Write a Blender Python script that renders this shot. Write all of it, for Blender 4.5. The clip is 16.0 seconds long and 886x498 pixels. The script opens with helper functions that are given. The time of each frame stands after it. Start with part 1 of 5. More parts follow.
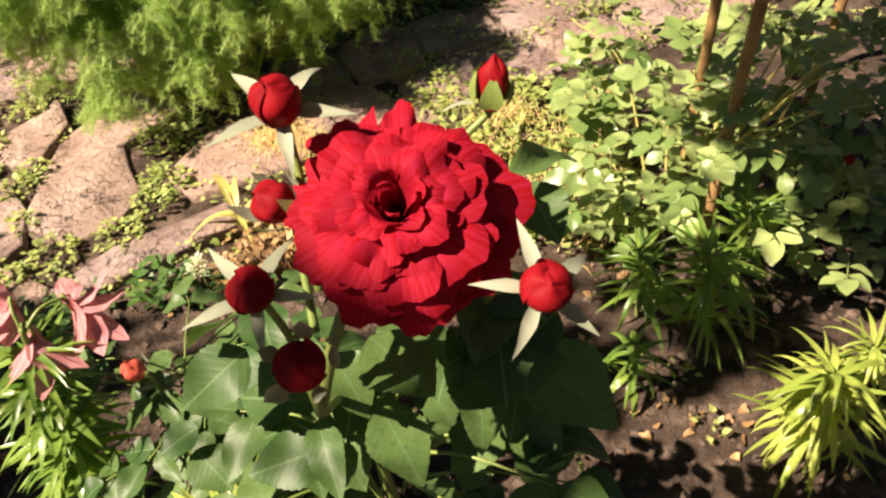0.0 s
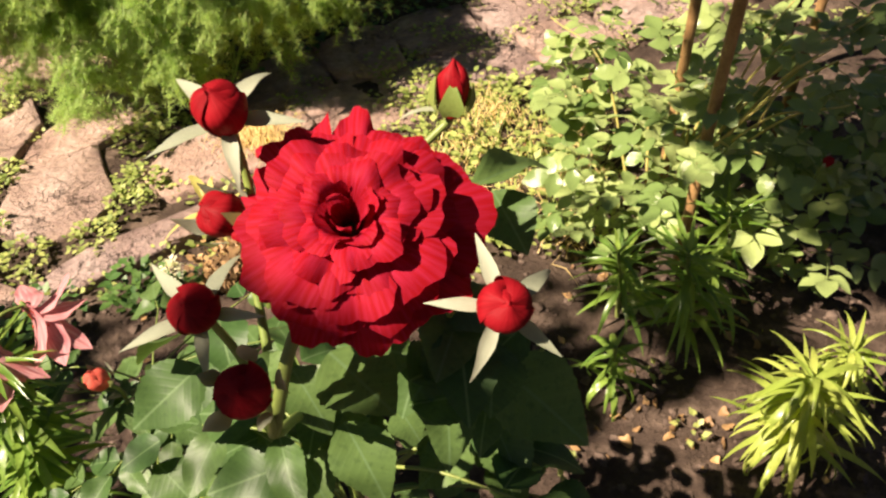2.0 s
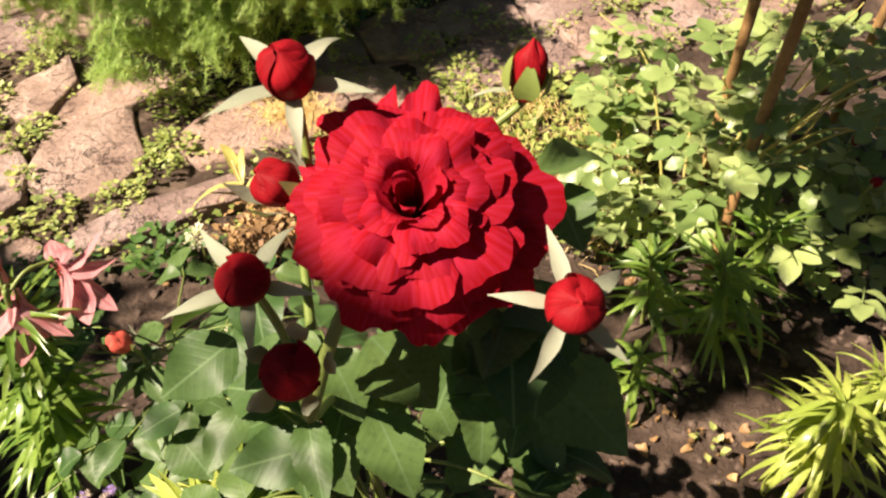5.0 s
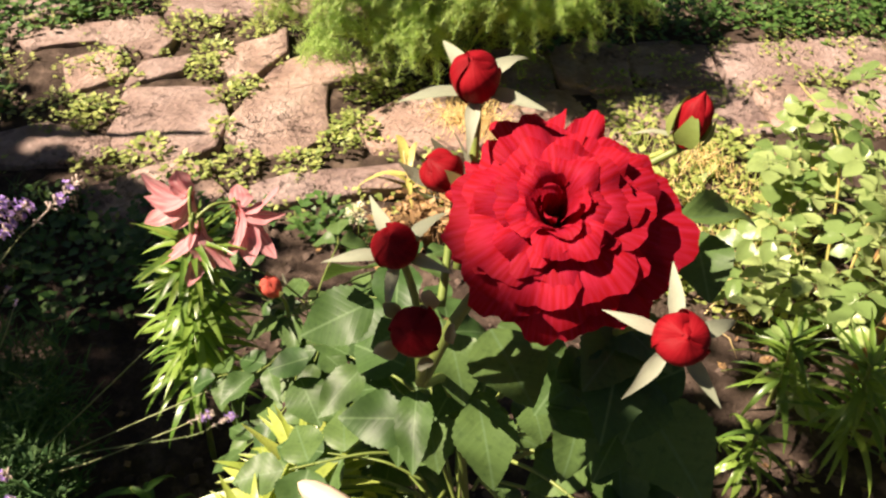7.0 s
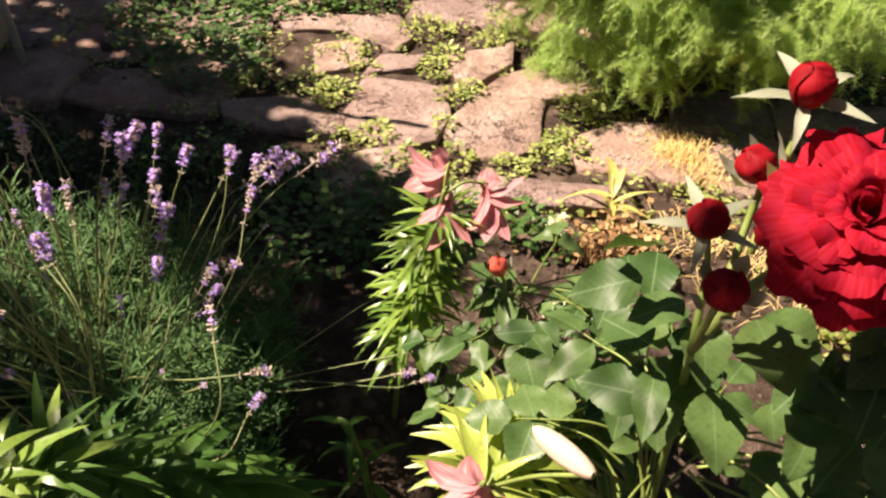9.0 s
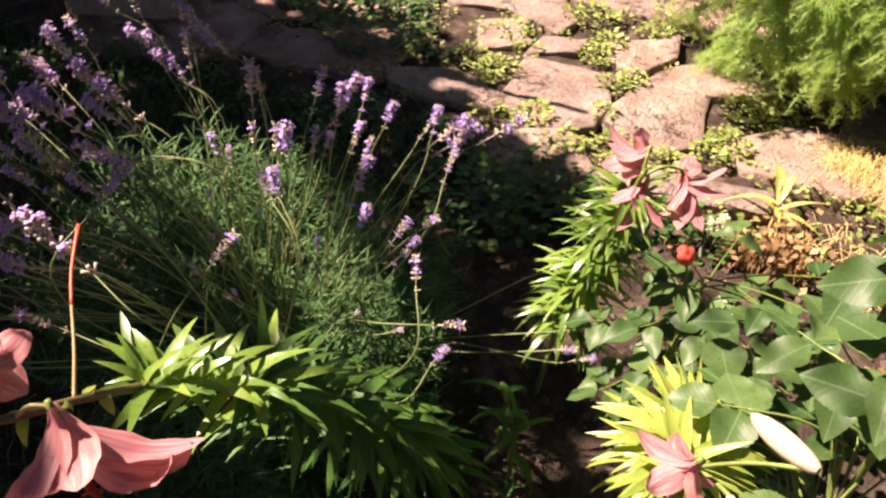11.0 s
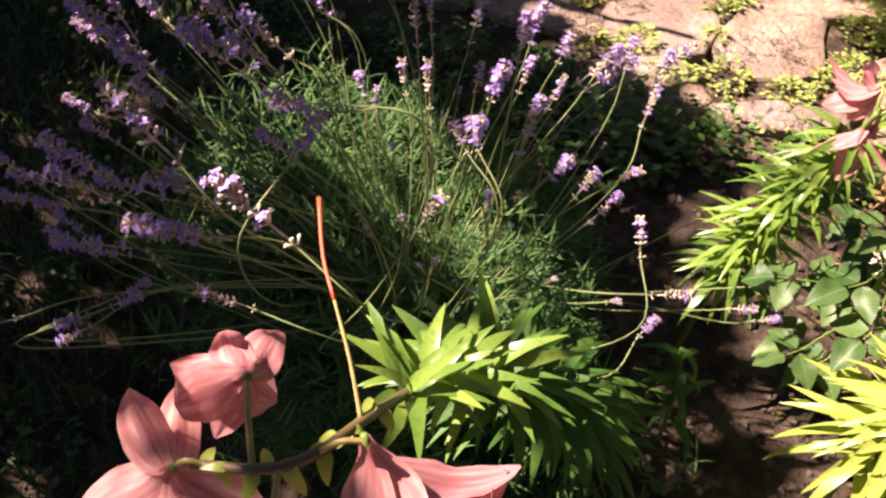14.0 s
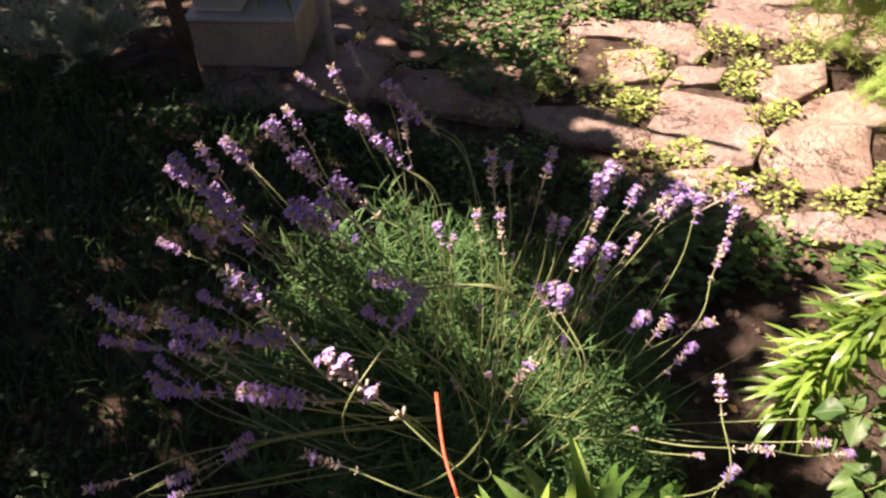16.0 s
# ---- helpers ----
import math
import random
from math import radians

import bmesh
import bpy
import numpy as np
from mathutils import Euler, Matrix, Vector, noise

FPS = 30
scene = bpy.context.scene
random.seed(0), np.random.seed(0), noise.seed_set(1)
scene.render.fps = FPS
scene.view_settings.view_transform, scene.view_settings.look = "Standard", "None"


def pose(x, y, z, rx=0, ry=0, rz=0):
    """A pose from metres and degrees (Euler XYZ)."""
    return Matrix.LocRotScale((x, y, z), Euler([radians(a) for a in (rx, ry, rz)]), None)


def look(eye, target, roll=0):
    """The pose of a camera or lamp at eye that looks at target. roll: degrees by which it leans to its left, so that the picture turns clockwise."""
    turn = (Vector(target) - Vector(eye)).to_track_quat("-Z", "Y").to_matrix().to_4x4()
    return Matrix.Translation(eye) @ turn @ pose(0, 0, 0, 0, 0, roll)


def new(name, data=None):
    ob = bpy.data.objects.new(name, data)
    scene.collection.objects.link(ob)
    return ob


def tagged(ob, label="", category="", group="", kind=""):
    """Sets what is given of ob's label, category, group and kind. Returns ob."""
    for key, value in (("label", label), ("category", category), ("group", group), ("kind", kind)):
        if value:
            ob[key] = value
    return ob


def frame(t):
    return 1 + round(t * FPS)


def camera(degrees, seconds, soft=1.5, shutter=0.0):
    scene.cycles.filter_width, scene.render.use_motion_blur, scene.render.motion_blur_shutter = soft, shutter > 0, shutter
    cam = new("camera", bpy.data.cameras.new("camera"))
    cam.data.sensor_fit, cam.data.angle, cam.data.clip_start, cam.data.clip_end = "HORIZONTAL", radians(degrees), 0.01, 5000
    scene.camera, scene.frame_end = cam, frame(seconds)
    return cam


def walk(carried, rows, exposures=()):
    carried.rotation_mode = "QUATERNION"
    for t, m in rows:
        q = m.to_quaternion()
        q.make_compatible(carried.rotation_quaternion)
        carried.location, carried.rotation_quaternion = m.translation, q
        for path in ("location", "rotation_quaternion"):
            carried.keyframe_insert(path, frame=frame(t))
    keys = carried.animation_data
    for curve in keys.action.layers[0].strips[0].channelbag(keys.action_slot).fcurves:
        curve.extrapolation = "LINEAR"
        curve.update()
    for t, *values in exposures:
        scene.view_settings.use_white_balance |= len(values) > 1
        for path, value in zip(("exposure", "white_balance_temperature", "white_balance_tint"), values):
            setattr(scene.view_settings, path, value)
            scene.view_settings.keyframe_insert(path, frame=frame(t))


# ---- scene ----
cam = camera(61.2, 16.0, soft=2.4)
PATH = [
    (0, (0.073, 0.047, 1.074), (0.078, 1.493, -0.308), -4.4),
    (0.5, (0.071, 0.047, 1.074), (0.071, 1.503, -0.298), -4.3),
    (1, (0.073, 0.057, 1.069), (0.095, 1.51, -0.306), -4.0),
    (1.5, (0.083, 0.061, 1.068), (0.104, 1.515, -0.305), -4.3),
    (2, (0.087, 0.064, 1.067), (0.129, 1.503, -0.321), -3.5),
    (2.5, (0.083, 0.061, 1.057), (0.137, 1.486, -0.345), -2.9),
    (3, (0.074, 0.072, 1.047), (0.137, 1.477, -0.375), -2.3),
    (5.5, (0.067, 0.078, 1.059), (0.0, 1.511, -0.335), 2.2),
    (6, (0.074, 0.07, 1.072), (-0.131, 1.518, -0.293), 4.2),
    (6.5, (0.078, 0.062, 1.073), (-0.204, 1.49, -0.298), 3.3),
    (7, (0.074, 0.046, 1.071), (-0.309, 1.446, -0.305), 3.2),
    (7.5, (0.072, 0.026, 1.077), (-0.402, 1.411, -0.285), 3.4),
    (8, (0.066, -0.001, 1.082), (-0.516, 1.354, -0.269), 3.4),
    (8.5, (0.049, -0.034, 1.084), (-0.633, 1.281, -0.259), 3.6),
    (9, (0.029, -0.056, 1.082), (-0.745, 1.206, -0.262), 3.4),
    (9.5, (0.009, -0.079, 1.083), (-0.836, 1.131, -0.266), 3.5),
    (12, (-0.06, -0.185, 1.035), (-1.063, 0.775, -0.405), 4.5),
    (12.5, (-0.076, -0.21, 0.988), (-1.059, 0.704, -0.496), 6.1),
    (13, (-0.119, -0.221, 0.97), (-1.064, 0.672, -0.55), 6.0),
    (13.5, (-0.183, -0.207, 0.986), (-1.055, 0.717, -0.559), 4.0),
    (14, (-0.239, -0.203, 1.015), (-1.134, 0.744, -0.502), 1.9),
    (14.5, (-0.262, -0.199, 1.045), (-1.183, 0.791, -0.428), 1.1),
    (15, (-0.279, -0.2, 1.081), (-1.273, 0.824, -0.32), -0.5),
    (15.5, (-0.289, -0.214, 1.1), (-1.33, 0.808, -0.268), -0.7),
    (16, (-0.291, -0.22, 1.103), (-1.361, 0.764, -0.271), -1.8),
]
walk(cam, [(t, look(eye, target, roll)) for t, eye, target, roll in PATH], exposures=[(0.0, 0.9, 6750, 19), (8.0, 0.92, 6650, 21), (10.8, 1.16, 6650, 28), (16.0, 1.3, 6650, 29)])

# ---- light ----
SUN_WAY = Vector((0.93, 0.37, -1.19)).normalized()
sun = new("sun", bpy.data.lights.new("sun", "SUN"))
sun.data.energy, sun.data.angle, sun.data.color = 7.5, radians(0.53), (1.0, 0.88, 0.68)
sun.matrix_world = look(tuple(-8 * SUN_WAY), (0, 0, 0))
world = bpy.data.worlds.new("world")
scene.world = world
world.use_nodes = True
sky = world.node_tree.nodes.new("ShaderNodeTexSky")
sky.sky_type, sky.sun_disc = "NISHITA", False
sky.sun_elevation, sky.sun_rotation = math.asin(-SUN_WAY.z), math.atan2(-SUN_WAY.x, -SUN_WAY.y)
world.node_tree.links.new(sky.outputs["Color"], world.node_tree.nodes["Background"].inputs["Color"])
world.node_tree.nodes["Background"].inputs["Strength"].default_value = 0.0165


# ---- materials ----
def shader(name):
    m = bpy.data.materials.new(name)
    m.use_nodes = True
    t = m.node_tree
    return m, t, t.nodes["Principled BSDF"], t.nodes["Material Output"]


def noise_node(t, scale, detail=4.0, rough=0.6, coords="Object"):
    n, c = t.nodes.new("ShaderNodeTexNoise"), t.nodes.new("ShaderNodeTexCoord")
    n.inputs["Scale"].default_value, n.inputs["Detail"].default_value, n.inputs["Roughness"].default_value = scale, detail, rough
    t.links.new(c.outputs[coords], n.inputs["Vector"])
    return n


def ramp(t, source, stops):
    r = t.nodes.new("ShaderNodeValToRGB")
    e = r.color_ramp.elements
    for i, (at, col) in enumerate(stops):
        el = e[i] if i < 2 else e.new(at)
        el.position, el.color = at, (*col, 1)
    t.links.new(source, r.inputs["Fac"])
    return r.outputs["Color"]


def mixed(t, fac, a, b, how="MIX"):
    m = t.nodes.new("ShaderNodeMix")
    m.data_type, m.blend_type = "RGBA", how
    for sock, val in ((m.inputs["Factor"], fac), (m.inputs["A"], a), (m.inputs["B"], b)):
        if isinstance(val, bpy.types.NodeSocket):
            t.links.new(val, sock)
        elif isinstance(val, tuple):
            sock.default_value = (*val, 1)
        else:
            sock.default_value = val
    return m.outputs["Result"]


def bump(t, p, height, strength, dist):
    b = t.nodes.new("ShaderNodeBump")
    b.inputs["Strength"].default_value, b.inputs["Distance"].default_value = strength, dist
    t.links.new(height, b.inputs["Height"])
    t.links.new(b.outputs["Normal"], p.inputs["Normal"])
    return b.outputs["Normal"]


def leafy(name, dark, light, rough=0.4, through_light=0.35, by="object", scale=90.0, spec=0.5, vein=None):
    """Plant tissue: two tones by piece and by blotch, with light passing through."""
    m, t, p, out = shader(name)
    if by == "object":
        rnd = t.nodes.new("ShaderNodeObjectInfo").outputs["Random"]
    else:
        rnd = t.nodes.new("ShaderNodeNewGeometry").outputs["Random Per Island"]
    col = ramp(t, rnd, [(0.0, dark), (1.0, light)])
    n = noise_node(t, scale)
    col = mixed(t, n.outputs["Fac"], col, mixed(t, 1.0, col, (1.7, 1.6, 1.3), "MULTIPLY"))
    spots = noise_node(t, scale * 3.1, 2.0)
    col = mixed(t, ramp(t, spots.outputs["Fac"], [(0.52, (0, 0, 0)), (0.72, (0.35, 0.35, 0.35))]), col, tuple(0.6 * c for c in dark))
    if vein:
        c = t.nodes.new("ShaderNodeTexCoord")
        sep = t.nodes.new("ShaderNodeSeparateXYZ")
        t.links.new(c.outputs["Object"], sep.inputs[0])
        ab = t.nodes.new("ShaderNodeMath")
        ab.operation = "ABSOLUTE"
        t.links.new(sep.outputs["X"], ab.inputs[0])
        mid = ramp(t, ab.outputs[0], [(0.006, (1, 1, 1)), (0.02, (0, 0, 0))])
        col = mixed(t, mid, col, vein)
        slant = t.nodes.new("ShaderNodeMath")
        slant.operation = "MULTIPLY_ADD"
        slant.inputs[1].default_value = -0.8
        t.links.new(ab.outputs[0], slant.inputs[0])
        t.links.new(sep.outputs["Y"], slant.inputs[2])
        wave = t.nodes.new("ShaderNodeMath")
        wave.operation = "MULTIPLY"
        wave.inputs[1].default_value = 58.0
        t.links.new(slant.outputs[0], wave.inputs[0])
        sine = t.nodes.new("ShaderNodeMath")
        sine.operation = "SINE"
        t.links.new(wave.outputs[0], sine.inputs[0])
        ribs = ramp(t, sine.outputs[0], [(0.0, (0.5, 0.5, 0.5)), (1.0, (1, 1, 1))])
        col = mixed(t, 0.12, col, ribs, "MULTIPLY")
        bump(t, p, ribs, 0.05, 0.02)
    else:
        bump(t, p, n.outputs["Fac"], 0.25, 0.002)
    t.links.new(col, p.inputs["Base Color"])
    p.inputs["Roughness"].default_value = rough
    p.inputs["Specular IOR Level"].default_value = spec
    tr, mx = t.nodes.new("ShaderNodeBsdfTranslucent"), t.nodes.new("ShaderNodeMixShader")
    t.links.new(mixed(t, 1.0, col, (1.25, 1.25, 0.55), "MULTIPLY"), tr.inputs["Color"])
    mx.inputs[0].default_value = through_light
    t.links.new(p.outputs[0], mx.inputs[1])
    t.links.new(tr.outputs[0], mx.inputs[2])
    t.links.new(mx.outputs[0], out.inputs["Surface"])
    return m


def petaly(name, deep, pale, streak=0.5, through_light=0.3, rough=0.5, midline=None, lines=26, spec=0.25):
    """Petal tissue: streaks from base to tip, some of them paler."""
    m, t, p, out = shader(name)
    c, mp = t.nodes.new("ShaderNodeTexCoord"), t.nodes.new("ShaderNodeMapping")
    mp.inputs["Scale"].default_value = (lines, 2.2, 2.2)
    t.links.new(c.outputs["UV"], mp.inputs["Vector"])
    n = t.nodes.new("ShaderNodeTexNoise")
    n.inputs["Scale"].default_value, n.inputs["Detail"].default_value = 1.0, 3.0
    t.links.new(mp.outputs[0], n.inputs["Vector"])
    rnd = t.nodes.new("ShaderNodeObjectInfo").outputs["Random"]
    col = mixed(t, ramp(t, n.outputs["Fac"], [(0.42, (0, 0, 0)), (0.7, (streak, streak, streak))]), deep, pale)
    col = mixed(t, rnd, col, mixed(t, 1.0, col, (0.78, 0.75, 0.8), "MULTIPLY"))
    if midline:
        sep = t.nodes.new("ShaderNodeSeparateXYZ")
        t.links.new(c.outputs["UV"], sep.inputs[0])
        sub = t.nodes.new("ShaderNodeMath")
        sub.operation = "SUBTRACT"
        sub.inputs[1].default_value = 0.5
        t.links.new(sep.outputs["X"], sub.inputs[0])
        ab = t.nodes.new("ShaderNodeMath")
        ab.operation = "ABSOLUTE"
        t.links.new(sub.outputs[0], ab.inputs[0])
        col = mixed(t, ramp(t, ab.outputs[0], [(0.01, (0.5, 0.5, 0.5)), (0.07, (0, 0, 0))]), col, midline)
    t.links.new(col, p.inputs["Base Color"])
    p.inputs["Roughness"].default_value = rough
    p.inputs["Specular IOR Level"].default_value = spec
    bump(t, p, n.outputs["Fac"], 0.14, 0.002)
    tr, mx = t.nodes.new("ShaderNodeBsdfTranslucent"), t.nodes.new("ShaderNodeMixShader")
    t.links.new(col, tr.inputs["Color"])
    mx.inputs[0].default_value = through_light
    t.links.new(p.outputs[0], mx.inputs[1])
    t.links.new(tr.outputs[0], mx.inputs[2])
    t.links.new(mx.outputs[0], out.inputs["Surface"])
    return m


def rocky(name, stops, scale, rough=0.85, relief=0.012, coords="Object", crack=0.0, by_piece=True):
    """Stone, soil or brick: blotches, grain and fine relief."""
    m, t, p, out = shader(name)
    big, fine = noise_node(t, scale, 6.0, 0.65, coords), noise_node(t, scale * 11, 5.0, 0.7, coords)
    col = ramp(t, big.outputs["Fac"], stops)
    grain = ramp(t, fine.outputs["Fac"], [(0.3, (0.62, 0.62, 0.62)), (0.7, (1.18, 1.15, 1.1))])
    col = mixed(t, 0.8, col, grain, "MULTIPLY")
    if by_piece:
        rnd = t.nodes.new("ShaderNodeObjectInfo").outputs["Random"]
        col = mixed(t, 1.0, col, ramp(t, rnd, [(0.0, (0.82, 0.8, 0.82)), (0.5, (1.0, 0.97, 0.93)), (1.0, (1.12, 1.0, 0.9))]), "MULTIPLY")
    add = t.nodes.new("ShaderNodeMath")
    add.operation = "MULTIPLY_ADD"
    add.inputs[1].default_value = 0.35
    t.links.new(fine.outputs["Fac"], add.inputs[0])
    t.links.new(big.outputs["Fac"], add.inputs[2])
    relief_map = add.outputs[0]
    if crack:
        # thin broken cracks along warped cell edges
        c, warp = t.nodes.new("ShaderNodeTexCoord"), noise_node(t, 14.0, 4.0, 0.7, coords)
        cell = t.nodes.new("ShaderNodeTexVoronoi")
        cell.feature = "DISTANCE_TO_EDGE"
        cell.inputs["Scale"].default_value = 11.0
        t.links.new(mixed(t, 0.16, c.outputs[coords], warp.outputs["Color"], "ADD"), cell.inputs["Vector"])
        line = ramp(t, cell.outputs["Distance"], [(0.0, (1, 1, 1)), (0.03, (0, 0, 0))])
        some = ramp(t, noise_node(t, 6.0, 3.0, 0.6, coords).outputs["Fac"], [(0.48, (0, 0, 0)), (0.58, (crack, crack, crack))])
        line = mixed(t, 1.0, line, some, "MULTIPLY")
        col = mixed(t, line, col, (0.07, 0.045, 0.035))
        lower = t.nodes.new("ShaderNodeMath")
        lower.operation = "SUBTRACT"
        t.links.new(relief_map, lower.inputs[0])
        t.links.new(line, lower.inputs[1])
        relief_map = lower.outputs[0]
    bump(t, p, relief_map, 0.9, relief)
    t.links.new(col, p.inputs["Base Color"])
    p.inputs["Roughness"].default_value = rough
    p.inputs["Specular IOR Level"].default_value = 0.2
    return m


SOIL = rocky("soil", [(0.3, (0.035, 0.023, 0.018)), (0.52, (0.08, 0.056, 0.043)), (0.74, (0.22, 0.16, 0.125))], 13.0, 0.95, 0.025, by_piece=False)
STONE = rocky("flagstone", [(0.28, (0.2, 0.14, 0.125)), (0.46, (0.345, 0.255, 0.225)), (0.58, (0.42, 0.325, 0.295)), (0.74, (0.53, 0.43, 0.39))], 7.0, 0.85, 0.034, crack=0.7)
CLOD = rocky("clod", [(0.3, (0.07, 0.05, 0.04)), (0.7, (0.2, 0.15, 0.12))], 30.0, 0.95, 0.004)
ROSE_LEAF = leafy("rose_leaf", (0.03, 0.072, 0.022), (0.085, 0.145, 0.048), 0.45, 0.25, scale=4.0, spec=0.3, vein=(0.12, 0.2, 0.08))
BUSH_LEAF = leafy("bush_leaf", (0.085, 0.15, 0.045), (0.26, 0.33, 0.14), 0.22, 0.25, scale=60.0)
# Lily leaf three times: plain, with shade in the colour, with sun in it.
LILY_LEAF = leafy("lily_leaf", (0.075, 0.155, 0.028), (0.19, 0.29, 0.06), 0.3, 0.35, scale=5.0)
SHADED_LEAF = leafy("shaded_lily_leaf", (0.035, 0.1, 0.02), (0.08, 0.17, 0.035), 0.5, 0.3, scale=5.0, spec=0.3)
SUNLIT_LEAF = leafy("sunlit_lily_leaf", (0.18, 0.26, 0.045), (0.35, 0.41, 0.11), 0.33, 0.4, scale=5.0)
WEED = leafy("weed", (0.13, 0.19, 0.05), (0.36, 0.41, 0.15), 0.5, 0.35, by="island")
COVER = leafy("ground_cover", (0.03, 0.085, 0.02), (0.08, 0.155, 0.038), 0.5, 0.3, by="island")
GRASS = leafy("grass", (0.022, 0.055, 0.014), (0.06, 0.105, 0.03), 0.5, 0.3, by="island")
FEATHER = leafy("asparagus_needle", (0.19, 0.31, 0.1), (0.37, 0.48, 0.19), 0.5, 0.5, by="island")
LAVENDER = leafy("lavender_leaf", (0.03, 0.088, 0.03), (0.085, 0.165, 0.058), 0.7, 0.2, by="island", spec=0.25)
STEM = leafy("stem", (0.11, 0.17, 0.04), (0.17, 0.22, 0.06), 0.45, 0.1, scale=40.0)
LILY_STEM = leafy("lily_stem", (0.09, 0.07, 0.035), (0.16, 0.11, 0.06), 0.45, 0.08, scale=40.0)
PETIOLE = leafy("pedicel", (0.2, 0.17, 0.07), (0.3, 0.22, 0.1), 0.45, 0.1, scale=40.0)
LAV_STEM = leafy("lavender_stem", (0.15, 0.2, 0.085), (0.23, 0.27, 0.13), 0.5, 0.1, scale=40.0)
CANE = rocky("cane", [(0.3, (0.26, 0.15, 0.065)), (0.7, (0.45, 0.29, 0.13))], 40.0, 0.55, 0.002)
SEPAL = leafy("sepal", (0.18, 0.21, 0.16), (0.28, 0.3, 0.25), 0.6, 0.2, scale=50.0)
RED = petaly("red_petal", (0.4, 0.0085, 0.016), (0.55, 0.03, 0.085), 0.75, 0.42, 0.65, spec=0.08)
BUD_RED = petaly("bud_petal", (0.25, 0.005, 0.009), (0.4, 0.014, 0.022), 0.6, 0.2, 0.6, spec=0.12)
CORAL = petaly("coral_petal", (0.7, 0.1, 0.07), (0.85, 0.3, 0.2), 0.6, 0.35)
PINK = petaly("pink_tepal", (0.7, 0.27, 0.28), (0.92, 0.62, 0.58), 0.8, 0.38, midline=(0.42, 0.07, 0.1), lines=7)
CREAM = petaly("cream_bud", (0.74, 0.55, 0.42), (0.88, 0.79, 0.62), 0.9, 0.2, lines=7)
STAMEN = leafy("stamen", (0.25, 0.015, 0.01), (0.38, 0.03, 0.015), 0.5, 0.1)
ORANGE = leafy("pistil", (0.5, 0.07, 0.035), (0.56, 0.1, 0.05), 0.45, 0.15)
VIOLET = leafy("violet_floret", (0.28, 0.19, 0.74), (0.5, 0.36, 0.9), 0.5, 0.3, by="island")
CALYX = leafy("calyx", (0.32, 0.27, 0.29), (0.58, 0.5, 0.48), 0.7, 0.15, by="island")
STRAW = leafy("straw", (0.4, 0.3, 0.14), (0.6, 0.48, 0.26), 0.6, 0.25, by="island")
LITTER = leafy("litter", (0.13, 0.075, 0.04), (0.36, 0.23, 0.11), 0.6, 0.15, by="island")
YELLOW = leafy("yellowed_leaf", (0.34, 0.33, 0.1), (0.52, 0.47, 0.2), 0.45, 0.35, scale=5.0)
WHITE = leafy("white_petal", (0.5, 0.52, 0.42), (0.75, 0.75, 0.66), 0.6, 0.25, by="island")
SILVER = leafy("silver_leaf", (0.2, 0.24, 0.2), (0.34, 0.38, 0.34), 0.7, 0.2, by="island")
BARK = rocky("bark", [(0.3, (0.05, 0.035, 0.025)), (0.7, (0.14, 0.1, 0.075))], 14.0, 0.9, 0.01)
BOARD = rocky("weathered_board", [(0.3, (0.42, 0.33, 0.28)), (0.7, (0.6, 0.5, 0.43))], 10.0, 0.75, 0.004)
WHITE_PAINT = rocky("white_paint", [(0.3, (0.6, 0.58, 0.54)), (0.7, (0.78, 0.77, 0.74))], 20.0, 0.5, 0.001)
POT = rocky("terracotta", [(0.3, (0.25, 0.09, 0.05)), (0.7, (0.36, 0.14, 0.08))], 20.0, 0.8, 0.002)


# ---- building helpers ----
class Geo:
    """Vertices, faces and, face by face, a material slot and texture places."""

    def __init__(self):
        self.v, self.f, self.slot, self.uv = [], [], [], []

    def add(self, verts, faces, slot=0, uvs=None):
        k = len(self.v)
        self.v.extend(verts)
        for face in faces:
            self.f.append(tuple(i + k for i in face))
            self.slot.append(slot)
            self.uv.extend([uvs[i] if uvs else (0.5, 0.5) for i in face])
        return self

    def mesh(self, name, mats, smooth=True):
        me = bpy.data.meshes.new(name)
        me.from_pydata([tuple(p) for p in self.v], [], self.f)
        me.uv_layers.new().data.foreach_set("uv", np.array(self.uv, "f").ravel())
        me.polygons.foreach_set("material_index", self.slot)
        me.polygons.foreach_set("use_smooth", [smooth] * len(self.f))
        for m in mats if isinstance(mats, (list, tuple)) else [mats]:
            me.materials.append(m)
        me.update()
        return me


WORLD = {}


def thing(name, at, label, category, group="", kind=""):
    """An Empty at the base of a thing."""
    ob = tagged(new(name), label, category, group, kind)
    ob.location, ob.empty_display_size = at, 0.02
    WORLD[ob] = Matrix.Translation(at)
    return ob


def piece(name, mesh, parent, m=Matrix(), label=""):
    """A mesh at the world pose m, as a part of its parent."""
    ob = new(name, mesh)
    WORLD[ob] = m
    if parent:
        ob.parent = parent
        ob.matrix_basis = WORLD[parent].inverted() @ m
    else:
        ob.matrix_basis = m
    return tagged(ob, label)


def part(name, geo, mats, parent, label="", smooth=True):
    return piece(name, geo.mesh(name, mats, smooth), parent, Matrix(), label)


def stuff(name, geo, mats, label, category, smooth=True):
    ob = new(name, geo.mesh(name, mats, smooth))
    return tagged(ob, label, category, kind="stuff")


def single(name, geo, mats, label, category, group="", kind="", smooth=True):
    return tagged(new(name, geo.mesh(name, mats, smooth)), label, category, group, kind)


